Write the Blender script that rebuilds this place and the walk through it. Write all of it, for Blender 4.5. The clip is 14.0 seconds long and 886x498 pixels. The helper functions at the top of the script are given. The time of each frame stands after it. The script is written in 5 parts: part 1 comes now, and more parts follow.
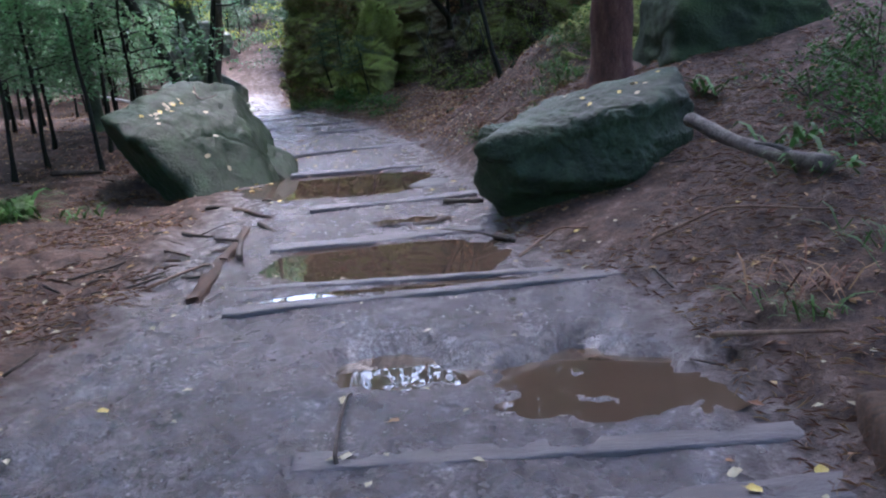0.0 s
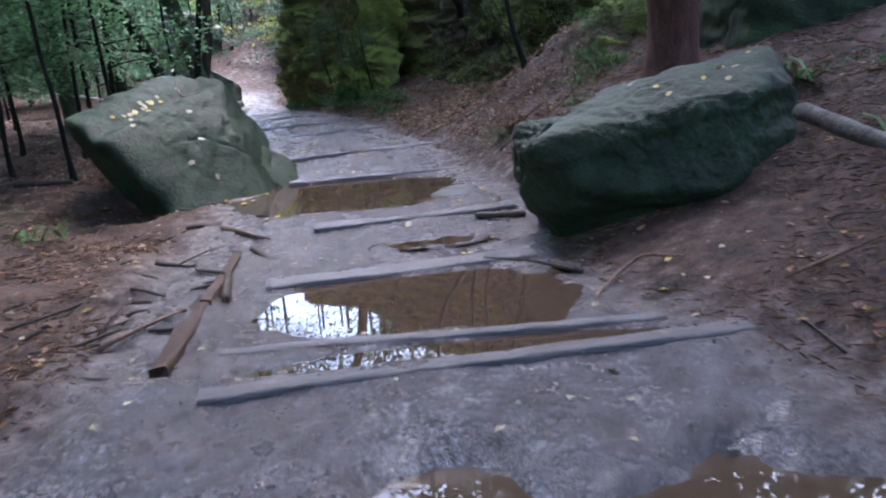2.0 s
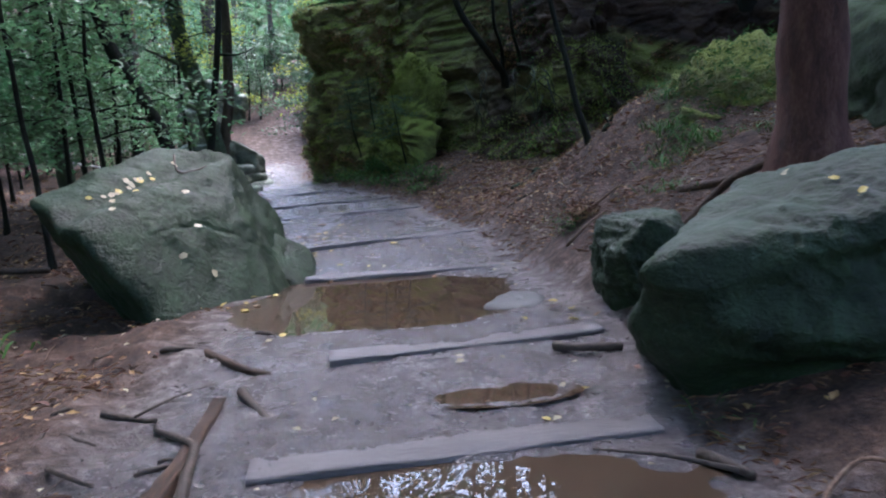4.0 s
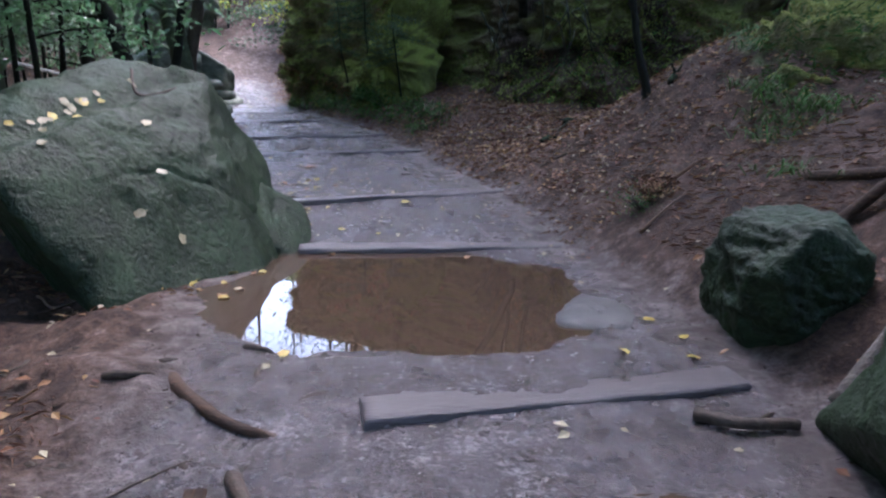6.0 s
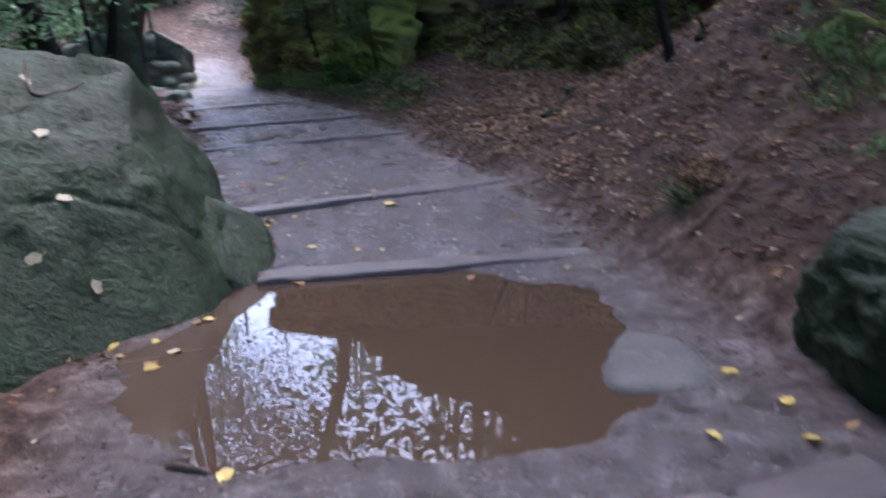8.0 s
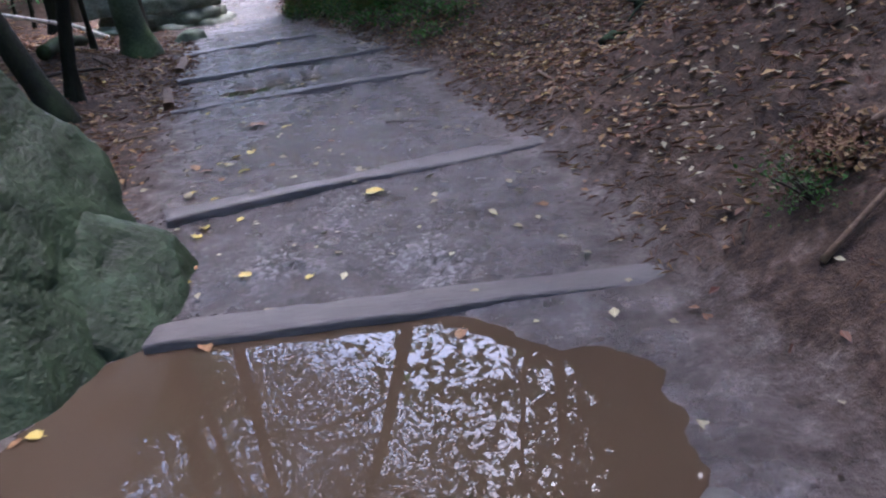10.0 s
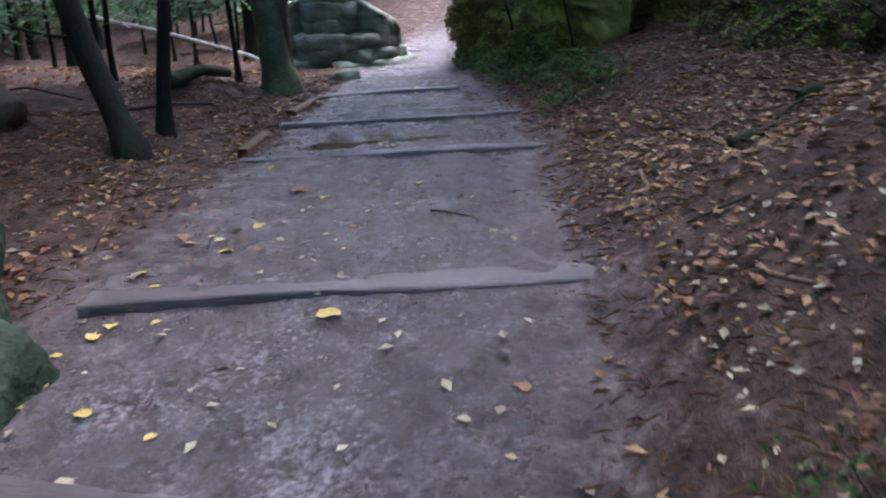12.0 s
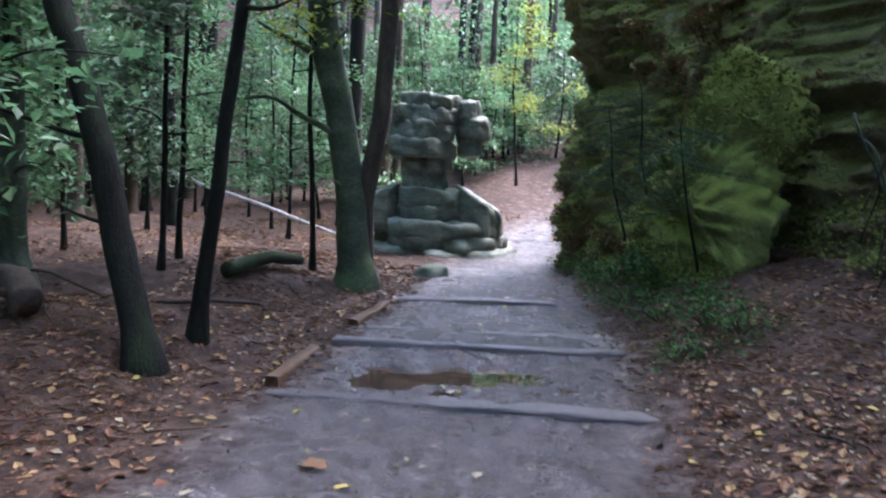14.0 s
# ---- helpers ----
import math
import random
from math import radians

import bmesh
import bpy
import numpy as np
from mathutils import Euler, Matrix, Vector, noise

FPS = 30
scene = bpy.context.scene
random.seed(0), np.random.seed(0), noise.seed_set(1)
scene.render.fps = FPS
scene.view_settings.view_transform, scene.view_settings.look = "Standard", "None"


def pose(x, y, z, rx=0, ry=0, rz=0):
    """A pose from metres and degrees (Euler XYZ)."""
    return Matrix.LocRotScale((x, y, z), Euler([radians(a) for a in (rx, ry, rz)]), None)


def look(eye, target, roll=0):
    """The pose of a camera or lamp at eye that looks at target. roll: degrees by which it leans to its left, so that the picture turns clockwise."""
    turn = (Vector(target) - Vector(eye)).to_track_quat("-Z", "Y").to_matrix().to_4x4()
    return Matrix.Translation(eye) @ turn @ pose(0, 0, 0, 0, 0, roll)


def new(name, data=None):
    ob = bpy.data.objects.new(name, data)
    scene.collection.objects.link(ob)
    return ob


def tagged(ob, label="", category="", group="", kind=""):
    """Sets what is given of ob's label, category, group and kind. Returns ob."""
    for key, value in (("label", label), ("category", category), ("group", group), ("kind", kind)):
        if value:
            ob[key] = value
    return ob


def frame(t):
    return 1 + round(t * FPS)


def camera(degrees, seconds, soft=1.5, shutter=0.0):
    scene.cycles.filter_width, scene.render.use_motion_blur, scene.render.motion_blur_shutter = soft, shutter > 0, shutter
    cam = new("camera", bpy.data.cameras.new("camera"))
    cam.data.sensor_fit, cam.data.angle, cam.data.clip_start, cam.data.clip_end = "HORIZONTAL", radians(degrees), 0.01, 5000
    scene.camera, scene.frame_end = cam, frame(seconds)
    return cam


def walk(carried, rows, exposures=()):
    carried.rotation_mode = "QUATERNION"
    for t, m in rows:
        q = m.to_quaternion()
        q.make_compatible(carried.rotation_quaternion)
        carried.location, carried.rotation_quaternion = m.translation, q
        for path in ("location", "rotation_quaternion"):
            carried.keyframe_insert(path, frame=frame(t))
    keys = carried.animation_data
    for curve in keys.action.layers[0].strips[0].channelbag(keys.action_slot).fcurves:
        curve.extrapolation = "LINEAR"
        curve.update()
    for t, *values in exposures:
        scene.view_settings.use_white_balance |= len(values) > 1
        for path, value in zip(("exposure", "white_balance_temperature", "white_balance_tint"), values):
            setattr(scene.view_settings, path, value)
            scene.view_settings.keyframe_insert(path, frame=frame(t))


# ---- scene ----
cam = camera(61.0, 14.0, soft=2.1, shutter=0.4)
PATH = [
    (0, (0.296, -0.106, 1.48), (0.167, 1.836, 1.018), -3.7),
    (0.5, (0.177, 0.095, 1.517), (0.04, 2.024, 1.007), -2.7),
    (1, (0.138, 0.38, 1.483), (-0.122, 2.303, 0.999), -2.5),
    (1.5, (0.002, 0.714, 1.412), (-0.155, 2.678, 1.065), -1.9),
    (2, (-0.056, 1.186, 1.415), (-0.18, 3.126, 0.945), -4.5),
    (2.5, (-0.024, 1.647, 1.485), (-0.3, 3.592, 1.109), -3.2),
    (3, (-0.094, 2.038, 1.472), (-0.294, 4.002, 1.149), -3.7),
    (3.5, (-0.154, 2.452, 1.458), (-0.375, 4.426, 1.227), -3.9),
    (4, (-0.353, 2.814, 1.454), (-0.535, 4.785, 1.17), -3.6),
    (4.2, (-0.461, 2.953, 1.478), (-0.641, 4.924, 1.191), -4.0),
    (6.3, (-1.106, 4.482, 1.559), (-1.18, 6.399, 0.996), 2.2),
    (6.5, (-1.134, 4.588, 1.568), (-1.35, 6.473, 0.934), 1.0),
    (7, (-1.097, 4.75, 1.58), (-1.091, 6.622, 0.875), 2.1),
    (7.5, (-1.098, 5.002, 1.533), (-0.949, 6.879, 0.859), -0.5),
    (8, (-1.127, 5.417, 1.574), (-1.159, 7.338, 1.018), -1.7),
    (8.2, (-1.048, 5.593, 1.575), (-1.177, 7.521, 1.061), 0.2),
    (10.3, (-0.61, 7.239, 1.54), (-0.9, 9.064, 0.774), -7.1),
    (10.5, (-0.505, 7.368, 1.569), (-0.785, 9.202, 0.823), -6.8),
    (11, (-0.238, 7.618, 1.575), (-0.68, 9.444, 0.889), -5.6),
    (11.5, (-0.129, 7.929, 1.478), (-0.806, 9.7, 0.839), -7.8),
    (12, (-0.059, 8.375, 1.488), (-0.871, 10.1, 0.885), -2.8),
    (12.5, (-0.077, 8.73, 1.572), (-1.076, 10.34, 0.935), -3.9),
    (13, (-0.263, 9.02, 1.666), (-1.252, 10.701, 1.222), 0.3),
    (13.5, (-0.404, 9.355, 1.738), (-1.428, 11.05, 1.458), 0.7),
    (14, (-0.505, 9.588, 1.758), (-1.585, 11.262, 1.584), 2.2),
]
walk(cam, [(t, look(eye, target, roll)) for t, eye, target, roll in PATH], exposures=[(0.0, 3.7, 5500, 22), (3.5, 3.55, 5500, 18), (8.0, 3.38, 5550, 24), (11.0, 3.45, 5650, 23), (12.5, 3.47, 5650, 22), (14.0, 3.93, 5600, 21)])

# ---- world, sun, exposure ----
SUN_EL, SUN_AZ = radians(60), radians(15)
world = bpy.data.worlds.new("overcast_sky")
scene.world = world
world.use_nodes = True
wn = world.node_tree.nodes
sky = wn.new("ShaderNodeTexSky")
sky.sky_type = "NISHITA"
sky.sun_disc = False
sky.sun_elevation, sky.sun_rotation = SUN_EL, SUN_AZ
sky.air_density, sky.dust_density, sky.ozone_density = 1.0, 3.0, 1.0
world.node_tree.links.new(sky.outputs[0], wn["Background"].inputs[0])
wn["Background"].inputs[1].default_value = 0.15
# the sun stands high ahead, behind cloud
sun = new("sun", bpy.data.lights.new("sun", "SUN"))
sun.data.energy, sun.data.angle, sun.data.color = 0.5, radians(45), (1.0, 0.96, 0.9)
sun.matrix_world = look((0, 0, 0), (-math.sin(SUN_AZ) * math.cos(SUN_EL), -math.cos(SUN_AZ) * math.cos(SUN_EL), -math.sin(SUN_EL)))


# ---- materials ----
def material(name, colours, scale=8.0, rough=(0.6, 0.9), bump=0.3, fine=60.0, stretch=(1, 1, 1), over=None, spec=0.22, thin=0.0, vary=0.0, coords="Object"):
    """A surface of two noises over a colour ramp. over: (colour, low, high, scale) laid on faces that look upwards."""
    m = bpy.data.materials.new(name)
    m.use_nodes = True
    n, lk = m.node_tree.nodes, m.node_tree.links.new
    b = n["Principled BSDF"]
    co = n.new("ShaderNodeTexCoord")
    mp = n.new("ShaderNodeMapping")
    mp.inputs["Scale"].default_value = stretch
    lk(co.outputs[coords], mp.inputs[0])
    big, small = n.new("ShaderNodeTexNoise"), n.new("ShaderNodeTexNoise")
    for node, s, d in ((big, scale, 6.0), (small, fine, 4.0)):
        node.inputs["Scale"].default_value, node.inputs["Detail"].default_value = s, d
        node.inputs["Roughness"].default_value = 0.62
        lk(mp.outputs[0], node.inputs["Vector"])
    mix = n.new("ShaderNodeMath")
    mix.operation = "MULTIPLY_ADD"
    lk(small.outputs["Fac"], mix.inputs[0])
    mix.inputs[1].default_value = 0.45
    off = n.new("ShaderNodeMath")
    off.operation = "MULTIPLY_ADD"
    lk(big.outputs["Fac"], off.inputs[0])
    off.inputs[1].default_value, off.inputs[2].default_value = 0.75, -0.1
    lk(off.outputs[0], mix.inputs[2])
    ramp = n.new("ShaderNodeValToRGB")
    lk(mix.outputs[0], ramp.inputs[0])
    el = ramp.color_ramp.elements
    while len(el) < len(colours):
        el.new(0.5)
    for i, c in enumerate(colours):
        el[i].position = 0.28 + 0.44 * i / (len(colours) - 1)
        el[i].color = (*c, 1)
    colour = ramp.outputs[0]
    if vary:
        info, hsv = n.new("ShaderNodeNewGeometry"), n.new("ShaderNodeHueSaturation")
        mr = n.new("ShaderNodeMapRange")
        mr.inputs[3].default_value, mr.inputs[4].default_value = 1 - vary, 1 + vary
        lk(info.outputs["Random Per Island"], mr.inputs[0])
        lk(mr.outputs[0], hsv.inputs["Value"])
        mh = n.new("ShaderNodeMapRange")
        mh.inputs[3].default_value, mh.inputs[4].default_value = 0.5 - 0.05 * vary, 0.5 + 0.05 * vary
        lk(info.outputs["Random Per Island"], mh.inputs[0])
        lk(mh.outputs[0], hsv.inputs["Hue"])
        lk(colour, hsv.inputs["Color"])
        colour = hsv.outputs[0]
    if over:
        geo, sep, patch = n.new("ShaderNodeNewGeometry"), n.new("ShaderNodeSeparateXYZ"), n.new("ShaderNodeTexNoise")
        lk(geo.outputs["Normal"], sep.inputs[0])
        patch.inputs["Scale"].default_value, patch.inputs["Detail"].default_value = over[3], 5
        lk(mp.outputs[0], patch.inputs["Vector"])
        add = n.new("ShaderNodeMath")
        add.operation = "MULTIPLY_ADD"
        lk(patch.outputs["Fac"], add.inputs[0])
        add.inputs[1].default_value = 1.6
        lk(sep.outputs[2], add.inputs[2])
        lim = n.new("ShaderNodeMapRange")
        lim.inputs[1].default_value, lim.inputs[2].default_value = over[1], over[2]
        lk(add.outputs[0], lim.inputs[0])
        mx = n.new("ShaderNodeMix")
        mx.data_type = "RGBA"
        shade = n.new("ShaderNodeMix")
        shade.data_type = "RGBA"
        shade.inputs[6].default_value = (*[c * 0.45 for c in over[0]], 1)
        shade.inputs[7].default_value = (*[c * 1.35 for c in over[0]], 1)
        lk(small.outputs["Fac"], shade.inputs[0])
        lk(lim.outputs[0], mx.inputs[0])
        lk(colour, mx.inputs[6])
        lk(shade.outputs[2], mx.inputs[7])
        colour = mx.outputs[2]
    lk(colour, b.inputs["Base Color"])
    rg = n.new("ShaderNodeMapRange")
    rg.inputs[3].default_value, rg.inputs[4].default_value = rough
    lk(big.outputs["Fac"], rg.inputs[0])
    lk(rg.outputs[0], b.inputs["Roughness"])
    b.inputs["Specular IOR Level"].default_value = spec
    if bump:
        bp = n.new("ShaderNodeBump")
        bp.inputs["Strength"].default_value, bp.inputs["Distance"].default_value = bump, 0.03
        lk(mix.outputs[0], bp.inputs["Height"])
        lk(bp.outputs[0], b.inputs["Normal"])
    if thin:
        tr, ms = n.new("ShaderNodeBsdfTranslucent"), n.new("ShaderNodeMixShader")
        lk(colour, tr.inputs[0])
        ms.inputs[0].default_value = thin
        lk(b.outputs[0], ms.inputs[1])
        lk(tr.outputs[0], ms.inputs[2])
        lk(ms.outputs[0], n["Material Output"].inputs[0])
    return m


STONE = material("green_sandstone", [(0.05, 0.055, 0.045), (0.12, 0.15, 0.115), (0.2, 0.235, 0.19)], 3.0, (0.45, 0.8), 0.5, 45, over=((0.09, 0.15, 0.07), 1.35, 2.0, 4.0))
# boulders: lit tops and shaded sides are put into the colour through over
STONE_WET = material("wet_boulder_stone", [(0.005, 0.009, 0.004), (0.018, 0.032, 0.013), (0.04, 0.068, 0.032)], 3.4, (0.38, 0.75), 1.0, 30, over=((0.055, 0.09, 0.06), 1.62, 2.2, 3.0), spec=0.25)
DARK_MOSS = material("dark_mossy_stone", [(0.01, 0.013, 0.008), (0.022, 0.034, 0.015), (0.04, 0.056, 0.028)], 2.5, (0.7, 0.95), 0.7, 40, over=((0.035, 0.062, 0.018), 1.0, 1.7, 2.2))
STONE_MOSS = material("mossy_stone", [(0.045, 0.045, 0.02), (0.14, 0.155, 0.045), (0.25, 0.26, 0.085)], 2.5, (0.7, 0.95), 0.6, 50, over=((0.23, 0.28, 0.055), 0.75, 1.4, 2.2))
CLIFF = material("mossy_cliff_sandstone", [(0.025, 0.021, 0.015), (0.125, 0.115, 0.05), (0.23, 0.21, 0.1), (0.4, 0.36, 0.26)], 3.2, (0.7, 0.95), 1.0, 34, over=((0.24, 0.27, 0.06), 0.8, 1.5, 3.6))
# the whitish over colour paints highlights on the pillar's upward faces
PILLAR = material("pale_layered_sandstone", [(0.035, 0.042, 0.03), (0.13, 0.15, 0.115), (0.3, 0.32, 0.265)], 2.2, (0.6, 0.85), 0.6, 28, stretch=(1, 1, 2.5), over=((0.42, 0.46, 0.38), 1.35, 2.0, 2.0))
PALE_STONE = material("pale_flat_stone", [(0.055, 0.053, 0.05), (0.1, 0.096, 0.092), (0.155, 0.15, 0.143)], 4.0, (0.4, 0.6), 0.3, 50)
PLANK = material("wet_grey_timber", [(0.035, 0.027, 0.026), (0.09, 0.075, 0.074), (0.17, 0.148, 0.146)], 3.0, (0.25, 0.6), 0.6, 24, stretch=(0.6, 6, 6), spec=0.6, over=((0.085, 0.07, 0.069), 1.68, 2.0, 1.2))
ROTTEN = material("rotten_orange_wood", [(0.018, 0.013, 0.01), (0.062, 0.037, 0.024), (0.15, 0.085, 0.05)], 7.0, (0.5, 0.8), 0.6, 40, stretch=(0.6, 8, 8))
ORANGE = material("orange_brown_timber", [(0.05, 0.027, 0.015), (0.13, 0.075, 0.04), (0.22, 0.135, 0.075)], 3.0, (0.5, 0.75), 0.4, 30, stretch=(0.5, 8, 8))
STICK = material("dark_damp_stick", [(0.025, 0.018, 0.014), (0.06, 0.045, 0.035), (0.12, 0.09, 0.07)], 5.0, (0.5, 0.8), 0.5, 40)
TAN_STICK = material("tan_peeled_stick", [(0.07, 0.042, 0.028), (0.15, 0.092, 0.06), (0.25, 0.17, 0.115)], 5.0, (0.5, 0.8), 0.4, 40)
BARK_DARK = material("dark_smooth_bark", [(0.004, 0.004, 0.003), (0.011, 0.0115, 0.008), (0.026, 0.03, 0.018)], 4.0, (0.65, 0.9), 0.9, 40, stretch=(2, 2, 0.6), over=((0.025, 0.045, 0.014), 1.1, 1.7, 3))
BARK_RED = material("red_brown_spruce_bark", [(0.03, 0.015, 0.012), (0.085, 0.038, 0.028), (0.15, 0.08, 0.06)], 5.0, (0.65, 0.9), 0.8, 35, stretch=(2.5, 2.5, 0.7))
BARK_GREY = material("green_grey_beech_bark", [(0.018, 0.024, 0.014), (0.055, 0.072, 0.042), (0.125, 0.15, 0.1)], 3.0, (0.6, 0.85), 0.3, 30, stretch=(1, 1, 1.3), over=((0.1, 0.17, 0.05), 1.0, 1.7, 2.0))
BARK_PINE = material("brown_pine_bark", [(0.03, 0.024, 0.018), (0.075, 0.06, 0.045), (0.14, 0.11, 0.085)], 4.0, (0.7, 0.95), 0.7, 30, stretch=(2, 2, 0.6))
PEELED = material("peeling_grey_log", [(0.02, 0.017, 0.015), (0.12, 0.1, 0.085), (0.3, 0.26, 0.22)], 5.0, (0.5, 0.8), 0.6, 30, stretch=(1, 2, 2))
BIRCH = material("white_birch_bark", [(0.05, 0.045, 0.04), (0.5, 0.48, 0.44), (0.7, 0.68, 0.63)], 6.0, (0.5, 0.7), 0.3, 30, stretch=(2, 1, 1))
LEAF_BEECH = material("beech_leaf", [(0.07, 0.15, 0.062), (0.11, 0.22, 0.095), (0.16, 0.28, 0.14)], 3.0, (0.25, 0.5), 0, 30, thin=0.5, vary=0.45, spec=0.6)
LEAF_YELLOW = material("yellow_green_leaf", [(0.14, 0.19, 0.03), (0.25, 0.3, 0.05), (0.4, 0.38, 0.08)], 3.0, (0.4, 0.6), 0, 30, thin=0.45, vary=0.35)
NEEDLE = material("spruce_needle", [(0.035, 0.07, 0.032), (0.06, 0.11, 0.052), (0.09, 0.15, 0.078)], 3.0, (0.3, 0.5), 0, 30, thin=0.35, vary=0.4, spec=0.6)
FAR_LEAF = material("far_woods_leaf", [(0.045, 0.095, 0.04), (0.085, 0.15, 0.07), (0.14, 0.19, 0.09)], 0.4, (0.6, 0.8), 0, 3, thin=0.45, vary=0.5, spec=0.3)
FERN = material("bilberry_green", [(0.035, 0.08, 0.02), (0.06, 0.13, 0.03), (0.1, 0.19, 0.045)], 3.0, (0.4, 0.6), 0, 30, thin=0.3, vary=0.4)
LITTER = material("brown_fallen_leaf", [(0.1, 0.045, 0.025), (0.24, 0.12, 0.06), (0.38, 0.23, 0.12)], 2.0, (0.35, 0.6), 0, 30, thin=0.1, vary=0.6)
GOLD = material("golden_fallen_leaf", [(0.34, 0.2, 0.05), (0.5, 0.38, 0.1), (0.62, 0.53, 0.22)], 4.0, (0.35, 0.55), 0, 60, thin=0.1, vary=0.25)
CREAM = material("pale_fallen_leaf", [(0.24, 0.2, 0.13), (0.36, 0.31, 0.2), (0.48, 0.42, 0.29)], 4.0, (0.35, 0.55), 0, 60, thin=0.1, vary=0.25)
NEEDLE_LITTER = material("fallen_needles", [(0.1, 0.05, 0.03), (0.19, 0.1, 0.055), (0.3, 0.18, 0.1)], 2.0, (0.6, 0.9), 0, 30, vary=0.5)

for rock, depth in ((CLIFF, 0.13), (STONE_MOSS, 0.09), (PILLAR, 0.07), (STONE_WET, 0.045)):
    for node in rock.node_tree.nodes:
        if node.type == "BUMP":
            node.inputs["Distance"].default_value = depth

earth = CLIFF.node_tree.nodes.new("ShaderNodeAttribute")
earth.attribute_name = "earth"
soil, soil_mix, soil_noise = CLIFF.node_tree.nodes.new("ShaderNodeValToRGB"), CLIFF.node_tree.nodes.new("ShaderNodeMix"), CLIFF.node_tree.nodes.new("ShaderNodeTexNoise")
soil_noise.inputs["Scale"].default_value, soil_noise.inputs["Detail"].default_value, soil_noise.inputs["Roughness"].default_value = 9.0, 8.0, 0.7
for e, (p, c) in zip(soil.color_ramp.elements, ((0.38, (0.012, 0.007, 0.005, 1)), (0.68, (0.13, 0.085, 0.06, 1)))):
    e.position, e.color = p, c
soil_mix.data_type = "RGBA"
base_link = CLIFF.node_tree.nodes["Principled BSDF"].inputs["Base Color"].links[0]
for a, c in ((soil_noise.outputs["Fac"], soil.inputs[0]), (earth.outputs["Fac"], soil_mix.inputs[0]), (base_link.from_socket, soil_mix.inputs[6]), (soil.outputs[0], soil_mix.inputs[7])):
    CLIFF.node_tree.links.new(a, c)
CLIFF.node_tree.links.new(soil_mix.outputs[2], CLIFF.node_tree.nodes["Principled BSDF"].inputs["Base Color"])

water_mat = bpy.data.materials.new("muddy_puddle_water")
water_mat.use_nodes = True
wb = water_mat.node_tree.nodes["Principled BSDF"]
wb.inputs["Base Color"].default_value = (0.06, 0.04, 0.026, 1)
wb.inputs["Roughness"].default_value = 0.015
wb.inputs["IOR"].default_value = 1.33
wt, wbp = water_mat.node_tree.nodes.new("ShaderNodeTexNoise"), water_mat.node_tree.nodes.new("ShaderNodeBump")
wt.inputs["Scale"].default_value = 5.0
wbp.inputs["Strength"].default_value, wbp.inputs["Distance"].default_value = 0.01, 0.01
water_mat.node_tree.links.new(wt.outputs["Fac"], wbp.inputs["Height"])
water_mat.node_tree.links.new(wbp.outputs[0], wb.inputs["Normal"])


